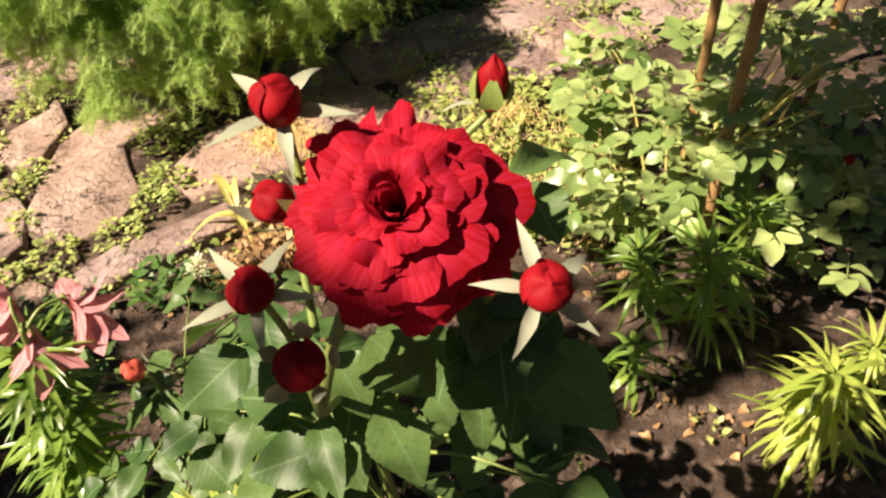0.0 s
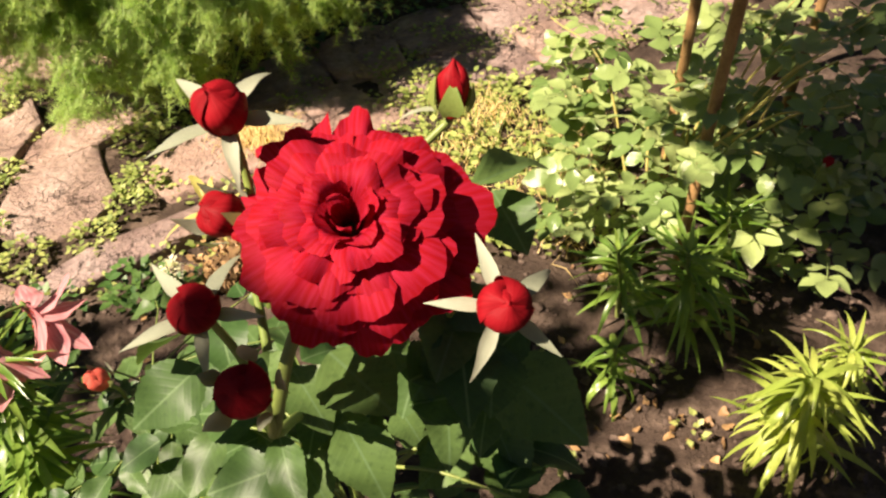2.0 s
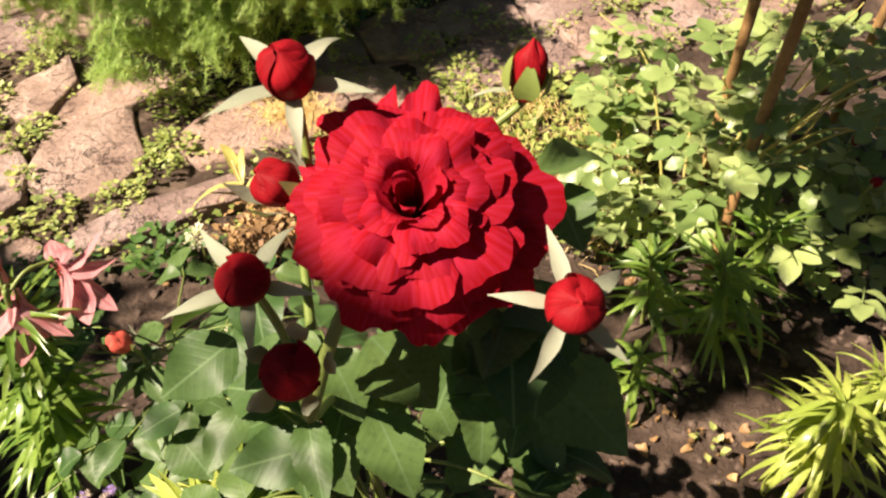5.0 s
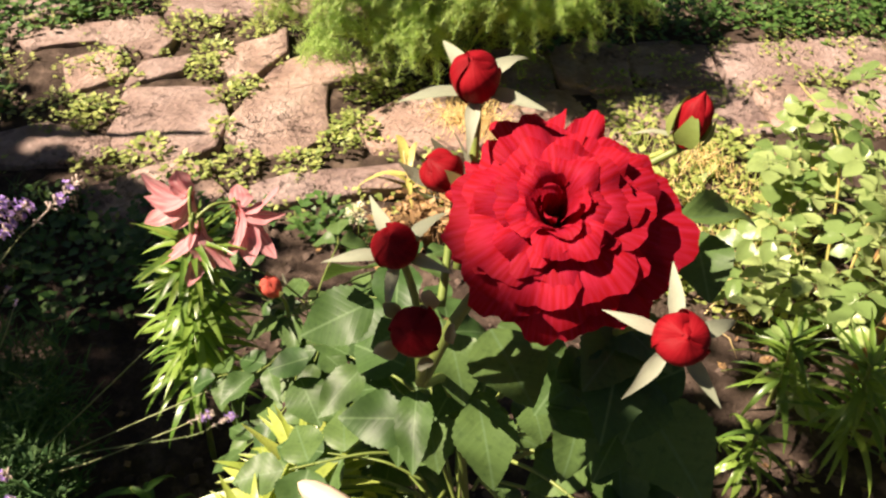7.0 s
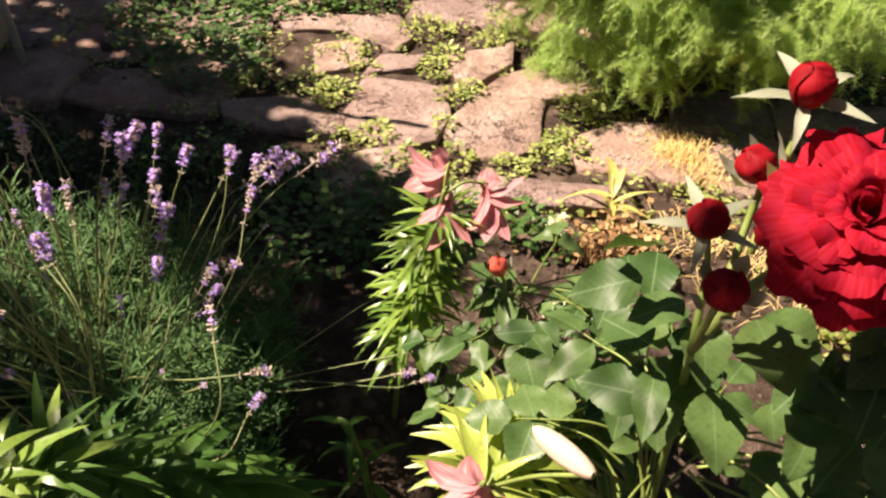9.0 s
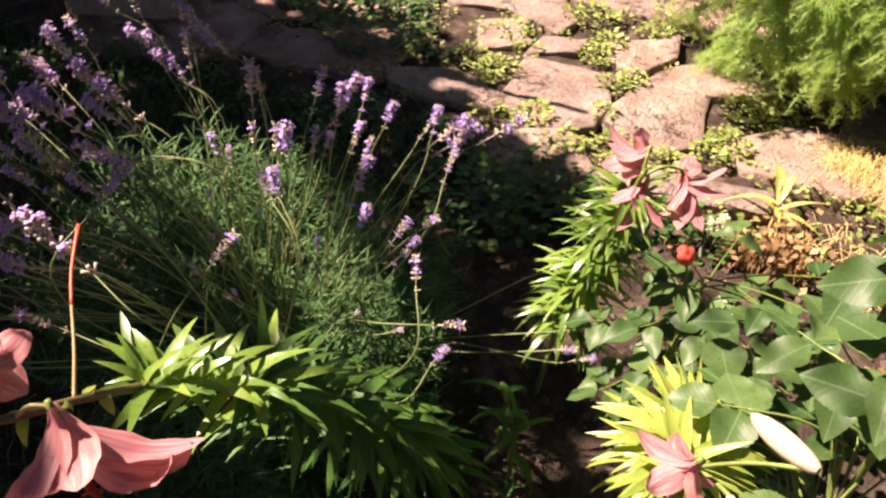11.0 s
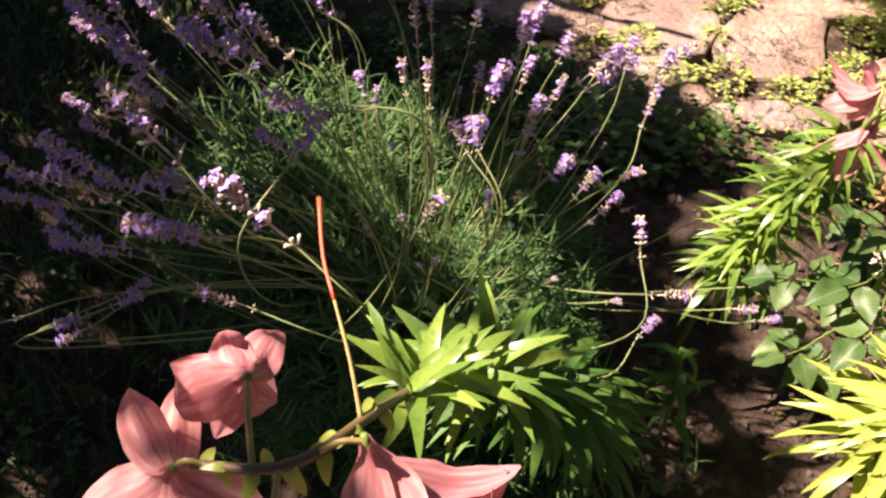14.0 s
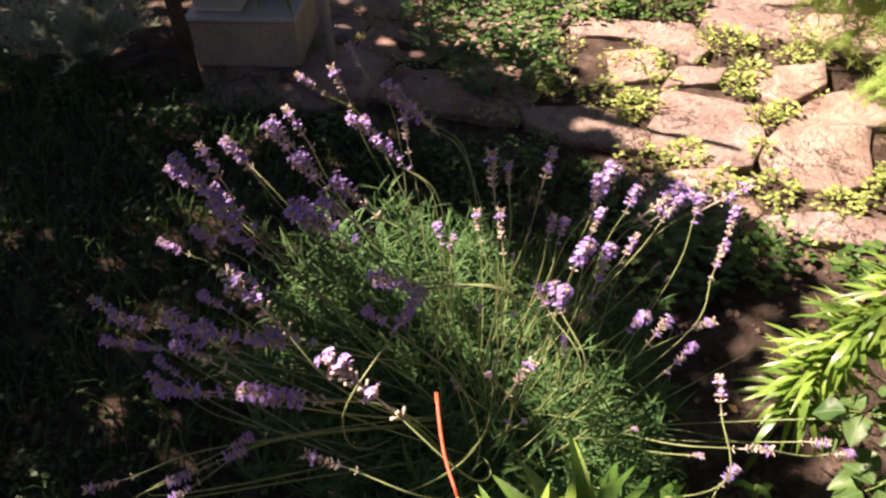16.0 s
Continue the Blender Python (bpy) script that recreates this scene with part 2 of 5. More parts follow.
def curve_points(pts, n=10):
    """A smooth line through a few points."""
    pts = [Vector(p) for p in pts]
    ext = [2 * pts[0] - pts[1], *pts, 2 * pts[-1] - pts[-2]]
    out = []
    for i in range(1, len(ext) - 2):
        a, b, c, d = ext[i - 1 : i + 3]
        for k in range(n):
            u = k / n
            out.append(0.5 * (2 * b + (c - a) * u + (2 * a - 5 * b + 4 * c - d) * u * u + (3 * b - a - 3 * c + d) * u**3))
    return out + [pts[-1]]


def tube(geo, pts, r0, r1, sides=6, slot=0, wobble=0.0):
    pts = [Vector(p) for p in pts]
    verts, n = [], len(pts)
    side = None
    for i, p in enumerate(pts):
        way = (pts[min(i + 1, n - 1)] - pts[max(i - 1, 0)]).normalized()
        side = (side - side.dot(way) * way).normalized() if side else way.orthogonal().normalized()
        other, r = way.cross(side), (r0 + (r1 - r0) * i / (n - 1)) * (1 + wobble * random.uniform(-1, 1))
        verts += [p + r * (math.cos(a) * side + math.sin(a) * other) for a in (2 * math.pi * k / sides for k in range(sides))]
    faces = [(i * sides + k, i * sides + (k + 1) % sides, (i + 1) * sides + (k + 1) % sides, (i + 1) * sides + k) for i in range(n - 1) for k in range(sides)]
    faces += [tuple(range(sides))[::-1], tuple(range((n - 1) * sides, n * sides))]
    geo.add(verts, faces, slot)
    return geo


def blade(shape, n=8, across=4, droop=0.0, fold=0.12, wave=0.0, twist=0.0, teeth=0.0, seed=0):
    """A leaf one long from the origin along +y, facing +z: half-width shape(v), drooping, folded along its rib."""
    rnd, g = random.Random(seed), Geo()
    ph = rnd.uniform(0, 6)
    verts, uvs = [], []
    for i in range(n + 1):
        v = i / n
        a = droop * v
        y, z = (math.sin(a) / droop if abs(droop) > 1e-3 else v), (-(1 - math.cos(a)) / droop if abs(droop) > 1e-3 else 0)
        for k in range(across + 1):
            u = 2 * k / across - 1
            w = shape(v) * (1 + (teeth * (1 if i % 2 else -1) if abs(u) == 1 and 0 < i < n else 0))
            x, up = u * w, fold * abs(u) * w * 2 + wave * math.sin(9 * v + ph + 2 * u) * abs(u) * w
            tw = twist * v
            verts.append((x * math.cos(tw) - up * math.sin(tw), y - up * math.sin(a), z + up * math.cos(a) + x * math.sin(tw)))
            uvs.append((0.5 + 0.5 * u, v))
    w = across + 1
    g.add(verts, [(i * w + k, i * w + k + 1, (i + 1) * w + k + 1, (i + 1) * w + k) for i in range(n) for k in range(across)], 0, uvs)
    return g


def oval(width, tip=1.6):
    return lambda v: width * math.sin(math.pi * min(1, max(0.004, v)) ** 0.85) ** 0.75 * (1 - 0.25 * v**tip)


def strap(width):
    return lambda v: width * min(1, 0.4 + 2.4 * v) * (1 - max(0, v - 0.25) / 0.75) ** 0.75 + 0.002


def pose_along(base, way, up=(0, 0, 1), length=1.0, wide=1.0):
    """The pose of a blade: its +y along way, its +z as near up as may be."""
    y = Vector(way).normalized()
    z = Vector(up) - Vector(up).dot(y) * y
    z = z.normalized() if z.length > 1e-4 else y.orthogonal().normalized()
    x = y.cross(z)
    m = Matrix((x, y, z)).transposed().to_4x4()
    return Matrix.Translation(base) @ m @ Matrix.Diagonal((length * wide, length, length, 1))


def stamp(geo, src, m, slot=0):
    geo.add([m @ Vector(p) for p in src.v], src.f, slot, None)


def tuft_leaf(width=0.3):
    """A small flat leaf of few faces."""
    return Geo().add([(0, 0, 0), (width, 0.45, 0.05), (0, 1, -0.05), (-width, 0.45, 0.05), (0, 0.5, -0.03)], [(0, 1, 4), (1, 2, 4), (2, 3, 4), (3, 0, 4)])


def way_of(yaw, pitch):
    return Vector((math.cos(yaw) * math.cos(pitch), math.sin(yaw) * math.cos(pitch), math.sin(pitch)))



# ---- ground ----
PATH_O, E1, E2 = Vector((-1.03, 1.139)), Vector((0.907, 0.42)), Vector((-0.42, 0.907))


def on_path(x, y):
    d = Vector((x, y)) - PATH_O
    return d.dot(E1), d.dot(E2)


def ground_z(x, y):
    a, b = on_path(x, y)
    z = -0.012 + 0.022 * noise.noise((3.1 * x, 3.1 * y, 0.3)) + 0.012 * noise.noise((14 * x, 14 * y, 2.0))
    if b > -0.16:
        z += 0.004 * min(1, (b + 0.16) / 0.1)
    return z


def ground():
    near = list(np.arange(-3.0, 2.6, 0.03))
    far = [0.2, 0.5, 1, 2, 4, 8, 16, 40, 120, 400]
    xs = [near[0] - f for f in far[::-1]] + near + [near[-1] + f for f in far]
    near_y = list(np.arange(-0.7, 3.4, 0.03))
    ys = [near_y[0] - f for f in far[::-1]] + near_y + [near_y[-1] + f for f in far]
    w, g = len(xs), Geo()
    g.add([(x, y, ground_z(x, y)) for y in ys for x in xs], [(j * w + i, j * w + i + 1, (j + 1) * w + i + 1, (j + 1) * w + i) for j in range(len(ys) - 1) for i in range(w - 1)])
    return single("ground", g, SOIL, "dark crumbly garden soil of a flower bed", "soil", kind="structure")


ground()

# ---- paving ----
pavement = thing("pavement", (-0.6, 1.5, 0.0), "irregular pinkish-brown flagstone path with weedy joints", "pavement", kind="structure")
STONES = []


def flagstone(poly, top=0.016, rng=random):
    """A worn slab with an uneven outline, a rounded edge and a rough top."""
    pts = [Vector(p) for p in poly]
    mid = sum(pts, Vector((0, 0))) / len(pts)
    ring = []
    for i, p in enumerate(pts):
        q = pts[(i + 1) % len(pts)]
        n = max(2, int((q - p).length / 0.028))
        ring += [p.lerp(q, k / n) for k in range(n)]
    ring = [mid + (p - mid) * (1 + 0.05 * noise.noise((9 * p.x, 9 * p.y, 7)) + 0.03 * noise.noise((31 * p.x, 31 * p.y, 3)) + 0.125) for p in ring]
    n, tilt = len(ring), Vector((rng.uniform(-0.03, 0.03), rng.uniform(-0.03, 0.03)))
    g, verts = Geo(), []
    for inset, z in ((1.0, -0.05), (1.0, top - 0.009), (0.984, top - 0.002), (0.96, top), (0.72, top), (0.42, top)):
        for p in ring:
            q = mid + (p - mid) * inset
            lift = 0 if z < -0.02 else 0.005 * noise.noise((16 * q.x, 16 * q.y, 1)) + 0.004 * noise.noise((45 * q.x, 45 * q.y, 5))
            verts.append((q.x, q.y, z + lift + tilt.dot(q - mid)))
    verts.append((mid.x, mid.y, top))
    rows = 5
    faces = [(r * n + k, r * n + (k + 1) % n, (r + 1) * n + (k + 1) % n, (r + 1) * n + k) for r in range(rows) for k in range(n)]
    faces += [(rows * n + k, rows * n + (k + 1) % n, (rows + 1) * n) for k in range(n)]
    STONES.append((mid, max((p - mid).length for p in ring), ring))
    return part("flagstone", g.add(verts, faces), STONE, pavement)


LARGER = (
    ((-1.154, 1.416), (-0.949, 1.487), (-0.866, 1.382), (-0.841, 1.279), (-0.882, 1.209), (-1.069, 1.207)),
    ((-0.86, 1.512), (-0.707, 1.606), (-0.615, 1.408), (-0.65, 1.323), (-0.719, 1.285), (-0.821, 1.323), (-0.844, 1.382)),
    ((-1.178, 1.438), (-1.087, 1.538), (-1.108, 1.62), (-1.203, 1.544)),
    ((-1.045, 1.657), (-0.937, 1.847), (-0.877, 1.73), (-0.902, 1.578), (-0.933, 1.57), (-0.996, 1.598)),
    ((-0.85, 1.635), (-0.788, 1.839), (-0.68, 1.869), (-0.591, 1.768), (-0.688, 1.647), (-0.78, 1.574), (-0.851, 1.564)),
    ((-0.553, 1.49), (-0.48, 1.646), (-0.274, 1.771), (-0.183, 1.634), (-0.262, 1.487), (-0.469, 1.416)),
)
SMALLER = (
    ((-1.367, 1.08), (-1.246, 1.21), (-1.088, 1.21), (-1.058, 1.15), (-1.19, 1.064), (-1.306, 1.041)),
    ((-1.631, 1.557), (-1.327, 1.779), (-1.219, 1.692), (-1.205, 1.587), (-1.391, 1.601), (-1.511, 1.504)),
    ((-1.398, 1.478), (-1.304, 1.576), (-1.205, 1.478), (-1.288, 1.351)),
    ((-1.006, 1.036), (-0.866, 1.203), (-0.73, 1.12), (-0.76, 1.01), (-0.83, 0.978), (-0.943, 0.972)),
    ((-0.70, 1.13), (-0.61, 1.24), (-0.406, 1.351), (-0.374, 1.283), (-0.538, 1.18), (-0.64, 1.11)),
)
for outline in LARGER + SMALLER:
    flagstone(outline)
rng = random.Random(5)
for row in range(6):
    b, a = -0.0 + row * 0.24, -1.5 + rng.uniform(0, 0.2)
    while a < 3.2:
        wide = rng.uniform(0.2, 0.42)
        mid = PATH_O + (a + wide / 2) * E1 + (b + 0.1) * E2
        if b < (1.3 if a < 0.6 else 0.4) and all((mid - c).length > r * 0.55 + 0.12 for c, r, _ in STONES[:11]):
            jit = lambda u, v: tuple(PATH_O + (u + rng.uniform(-0.025, 0.025)) * E1 + (v + rng.uniform(-0.025, 0.025)) * E2)
            flagstone([jit(a + 0.02, b + 0.02), jit(a + wide * 0.5, b + 0.0), jit(a + wide - 0.02, b + 0.02), jit(a + wide - 0.01, b + 0.21), jit(a + wide * 0.5, b + 0.23), jit(a + 0.02, b + 0.21)], rng.uniform(0.006, 0.018), rng)
        a += wide


# ---- low weeds, grass and litter ----
LITTLE = tuft_leaf(0.36)


def clump(g, x, y, radius, count, size, height, rnd):
    """A patch of small leaves on short stalks."""
    for _ in range(count):
        r, a = radius * math.sqrt(rnd.random()), rnd.uniform(0, 6.283)
        px, py = x + r * math.cos(a), y + r * math.sin(a)
        z = 0.005 + height * rnd.random() * (1 - 0.6 * (r / radius) ** 2)
        s = size * rnd.uniform(0.6, 1.3)
        stamp(g, LITTLE, pose_along((px, py, z), way_of(a + rnd.uniform(-1.2, 1.2), rnd.uniform(-0.3, 0.7)), length=s))


rnd = random.Random(3)
weeds = Geo()
for x, y, r in ((-1.239, 1.271, 0.09), (-1.17, 1.3, 0.06), (-1.186, 1.767, 0.08), (-0.908, 1.474, 0.045), (-0.885, 1.53, 0.04), (-1.032, 1.573, 0.05), (-1.06, 1.66, 0.05), (-0.571, 1.38, 0.05), (-0.55, 1.46, 0.05), (-0.6, 1.635, 0.06), (-0.53, 1.68, 0.05), (-1.286, 1.5, 0.06), (-0.838, 1.165, 0.05), (-0.62, 1.28, 0.05), (-0.845, 1.34, 0.03), (-0.96, 1.2, 0.05), (-0.75, 1.24, 0.05)):
    clump(weeds, x, y, r, int(1900 * r), 0.016, 0.045, rnd)
for mid, r, ring in STONES[4:]:
    for p in ring:
        near = rnd.random()
        if near < 0.2:
            clump(weeds, p.x + rnd.uniform(-0.02, 0.02), p.y + rnd.uniform(-0.02, 0.02), 0.03, 16, 0.013, 0.025, rnd)
for k in range(260):
    a, b = rnd.uniform(0.6, 3.0), rnd.uniform(-0.3, 0.9)
    p = PATH_O + a * E1 + b * E2
    if noise.noise((2.6 * p.x, 2.6 * p.y, 4)) > 0.0:
        clump(weeds, p.x, p.y, 0.05, 26, 0.016, 0.035, rnd)
for k in range(150):
    p = PATH_O + rnd.uniform(-0.9, 1.0) * E1 + rnd.uniform(0.0, 0.95) * E2
    if all((p - c).length > r * 0.78 for c, r, _ in STONES):
        clump(weeds, p.x, p.y, 0.045, 40, 0.015, 0.035, rnd)
stuff("joint_weeds", weeds, WEED, "pale green low weeds growing in the paving joints", "weeds")

cover = Geo()
for k in range(30):
    a, b = rnd.uniform(-1.6, 0.6), rnd.gauss(-0.19, 0.05)
    p = PATH_O + a * E1 + b * E2
    clump(cover, p.x, p.y, 0.06, 30, 0.02, 0.06, rnd)
for x, y, r in ((-0.83, 0.83, 0.15), (-0.75, 0.9, 0.1), (-0.48, 1.1, 0.06), (-0.64, 0.98, 0.06), (-1.8, 1.35, 0.25), (-1.55, 1.2, 0.16), (-1.95, 1.6, 0.25), (-1.7, 1.7, 0.2), (-1.5, 1.85, 0.15)):
    clump(cover, x, y, r, int(13000 * r * r) + 40, 0.024, 0.09, rnd)
for k in range(240):
    p = PATH_O + rnd.uniform(0.7, 2.6) * E1 + rnd.uniform(0.48, 1.3) * E2
    clump(cover, p.x, p.y, 0.08, 40, 0.024, 0.12, rnd)
stuff("ground_cover", cover, COVER, "dense dark green leafy ground cover edging the path", "ground cover")

lawn = Geo()
for k in range(22000):
    x, y = rnd.uniform(-3.1, -0.5), rnd.uniform(-0.65, 1.25)
    if on_path(x, y)[1] > -0.1 or (x > -0.95 and y > -0.12):
        continue
    h, a = rnd.uniform(0.025, 0.075), rnd.uniform(0, 6.283)
    lean, s = Vector((math.cos(a), math.sin(a), 0)), Vector((-math.sin(a), math.cos(a), 0)) * 0.0022
    b = Vector((x, y, ground_z(x, y)))
    lawn.add([b - s, b + s, b + lean * h * 0.3 + Vector((0, 0, h * 0.7)) + s * 0.7, b + lean * h * 0.3 + Vector((0, 0, h * 0.7)) - s * 0.7, b + lean * h * 0.8 + Vector((0, 0, h))], [(0, 1, 2, 3), (3, 2, 4)])
for k in range(420):
    x, y = rnd.uniform(-3.0, -0.9), rnd.uniform(-0.6, 1.1)
    if on_path(x, y)[1] < -0.15:
        clump(lawn, x, y, 0.04, 9, 0.016, 0.05, rnd)
stuff("lawn", lawn, GRASS, "short shaded dark green lawn with clover", "grass")

clods, litter = Geo(), Geo()
for k in range(3200):
    x, y = rnd.uniform(-0.7, 1.4), rnd.uniform(0.1, 1.6)
    if on_path(x, y)[1] > -0.05:
        continue
    r, verts = 0.0025 + 0.011 * rnd.random() ** 3, []
    for d in ((1, 0, 0), (0, 1, 0), (-1, 0, 0), (0, -1, 0), (0, 0, 1), (0.6, 0.6, 0.6), (-0.6, 0.5, 0.6), (-0.5, -0.6, 0.6), (0.6, -0.6, 0.6)):
        verts.append(Vector((x, y, ground_z(x, y))) + r * rnd.uniform(0.7, 1.3) * Vector(d))
    clods.add(verts, [(0, 1, 5), (1, 2, 6), (2, 3, 7), (3, 0, 8), (5, 1, 6), (6, 2, 7), (7, 3, 8), (8, 0, 5), (4, 5, 6), (4, 6, 7), (4, 7, 8), (4, 8, 5)])
    if k % 18 == 0:
        a = rnd.uniform(0, 6.28)
        stamp(litter, LITTLE, pose_along((x, y, ground_z(x, y) + 0.008), way_of(a, rnd.uniform(-0.2, 0.5)), length=rnd.uniform(0.01, 0.022)))
stuff("soil_clods", clods, CLOD, "loose crumbs and clods of dry brown soil", "soil", smooth=False)
stuff("leaf_litter", litter, LITTER, "withered orange-brown leaves lying on the soil", "leaf litter")


# ---- leaf kinds ----
ROSE_LEAVES = [blade(lambda v: 0.37 * math.sin(math.pi * min(1, max(0.002, v)) ** 0.8) ** 0.9 * (1 - 0.12 * v), 24, 4, droop=d, fold=f, wave=0.16, teeth=0.03, seed=i).mesh("rose_leaf", ROSE_LEAF) for i, (d, f) in enumerate(((0.35, 0.1), (0.7, 0.16), (0.15, 0.05), (0.5, 0.22)))]
LILY_LEAVES = [blade(strap(0.09), 10, 2, droop=d, fold=0.2, wave=0.2, twist=w, seed=i) for i, (d, w) in enumerate(((0.9, 0.3), (1.3, -0.3), (1.7, 0.2), (0.45, -0.2), (0.75, 0.3), (2.7, 0.5), (2.2, -0.6)))]
LILY_MESH = {mat: [g.mesh("lily_leaf", mat) for g in LILY_LEAVES] for mat in (LILY_LEAF, SHADED_LEAF, SUNLIT_LEAF, YELLOW)}


def lily_leaves(owner, stem, first, last, count, length, mat, rnd, spread=0.35, wide=1.0, rise=0.5, kinds=(0, 1, 2), start=-0.15):
    """Strap leaves in a spiral up a stem, long and hanging below, short and upright above."""
    for k in range(count):
        f = k / max(1, count - 1)
        i = first + (last - first) * f
        at = stem[int(i)].lerp(stem[min(int(i) + 1, len(stem) - 1)], i % 1)
        a = k * 2.4 + rnd.uniform(-0.3, 0.3)
        size = length * (1 - 0.35 * f) * rnd.uniform(0.8, 1.2)
        way = way_of(a, start + rise * f + rnd.uniform(-spread, spread))
        mesh = LILY_MESH[mat][rnd.choice(kinds if f < 0.7 else (kinds if 5 in kinds else (0, 3, 4)))]
        piece("leaf", mesh, owner, pose_along(at, way, length=size, wide=wide * rnd.uniform(0.85, 1.15)))


# ---- lily flowers ----
def tepal(base, axis, tip, width, curl, seed, lush=1.0):
    """One lily petal from the flower's foot to its tip: narrow at the foot, broad and wavy in the middle, its end rolled back."""
    r, g, n, across = random.Random(seed), Geo(), 16, 8
    base, tip, axis = Vector(base), Vector(tip), Vector(axis).normalized()
    reach = (tip - base).length
    out = (tip - base) - (tip - base).dot(axis) * axis
    side = axis.cross(out).normalized()
    bend = base + axis * 0.2 * reach
    verts, uvs, p = [], [], base.copy()
    ph, wave = r.uniform(0, 6), lush * r.uniform(0.2, 0.42)
    for i in range(n + 1):
        v = i / n
        way = ((bend - base) * (1 - v) + (tip - bend) * v).normalized()
        way = Matrix.Rotation(curl * max(0, (v - 0.55) / 0.45) ** 1.4, 3, side) @ way
        up = way.cross(side).normalized()
        rise = min(1, v / 0.5)
        w = width * (0.16 + 0.84 * rise * rise * (3 - 2 * rise)) * (1 - max(0, (v - 0.5) / 0.5) ** 2.4) + 0.0006
        for k in range(across + 1):
            u = 2 * k / across - 1
            cup = 0.5 * w * u * u * (1 - 1.3 * v) + wave * w * math.sin(10 * v + ph + 1.5 * u) * abs(u) * v + 0.13 * lush * w * math.sin(27 * v + 2 * ph + 2 * u) * u * u * v - 0.12 * w * math.exp(-30 * u * u)
            verts.append(p + side * u * w + up * cup)
            uvs.append((0.5 + 0.5 * u, v))
        p = p + way * reach * 1.12 / n
    c = across + 1
    return g.add(verts, [(i * c + k, i * c + k + 1, (i + 1) * c + k + 1, (i + 1) * c + k) for i in range(n) for k in range(across)], 0, uvs)


def lily_flower(owner, at, axis, tips, rnd, width=0.016, curl=1.6, lush=1.0):
    """A nodding flower: tepals to their tips (with a roll of their own where given), six stamens and a pistil round its axis."""
    at, axis = Vector(at), Vector(axis).normalized()
    side = axis.orthogonal().normalized()
    size = sum((Vector(t[:3]) - at).length for t in tips) / len(tips)
    core = Geo()
    tube(core, [at - axis * 0.005, at + axis * 0.003, at + axis * 0.014], 0.002, 0.0034, 7)
    heart = part("flower", core, STEM, owner, "nodding salmon-pink lily flower with rolled-back petals")
    for k, t in enumerate(tips):
        foot = at + 0.0022 * (Matrix.Rotation(k * math.pi / 3, 3, axis) @ side)
        part("petal", tepal(foot, axis, t[:3], width * (1.15 if k % 2 else 0.88) * rnd.uniform(0.92, 1.08), t[3] if len(t) > 3 else curl * rnd.uniform(0.7, 1.3), rnd.randrange(999), lush), PINK, heart)
    for k in range(6):
        out = Matrix.Rotation(k * math.pi / 3 + 0.4, 3, axis) @ side
        g = Geo()
        tip = at + axis * size * rnd.uniform(0.75, 0.95) * lush + out * size * rnd.uniform(0.06, 0.18)
        tube(g, curve_points([at, at.lerp(tip, 0.55) + out * size * 0.02, tip], 4), 0.0008, 0.0006, 5)
        tube(g, [tip - out * 0.005, tip, tip + out * 0.005], 0.0015, 0.0012, 5)
        part("stamen", g, STAMEN, heart)
    end = at + axis * size * lush + side * 0.006
    g = tube(Geo(), curve_points([at, at.lerp(end, 0.6), end], 4), 0.001, 0.001, 5)
    part("pistil", tube(g, [end, end + axis * 0.003], 0.002, 0.0018, 6), STAMEN, heart)
    return heart


def stalk(owner, pts, r0, r1, mat=None, name="stem", sides=7):
    line = curve_points(pts, 8)
    part(name, tube(Geo(), line, r0, r1, sides, wobble=0.05), mat or STEM, owner)
    return line


# ---- the lily with open flowers beside the lavender ----
rnd = random.Random(21)
near_lily = thing("lily", (-0.42, 0.3, 0.0), "leaning pink lily with recurved flowers above glossy leaves", "lily", "lilies in the bed")
line = stalk(near_lily, [(-0.42, 0.3, -0.02), (-0.42, 0.24, 0.2), (-0.425, 0.115, 0.42), (-0.422, -0.01, 0.565), (-0.405, -0.075, 0.632), (-0.392, -0.14, 0.68), (-0.43, -0.172, 0.67)], 0.0048, 0.0025, LILY_STEM)
# Lower leaves carry the shade in their colour, the top tuft is plain.
lily_leaves(near_lily, line, 4, 21, 170, 0.115, SHADED_LEAF, rnd, wide=0.85, rise=0.45, kinds=(0, 1, 1), start=0.05)
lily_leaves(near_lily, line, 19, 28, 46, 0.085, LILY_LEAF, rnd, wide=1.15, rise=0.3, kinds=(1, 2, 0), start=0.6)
lily_leaves(near_lily, line, 32, 47, 15, 0.022, SUNLIT_LEAF, rnd, wide=2.4, kinds=(0, 1, 5))
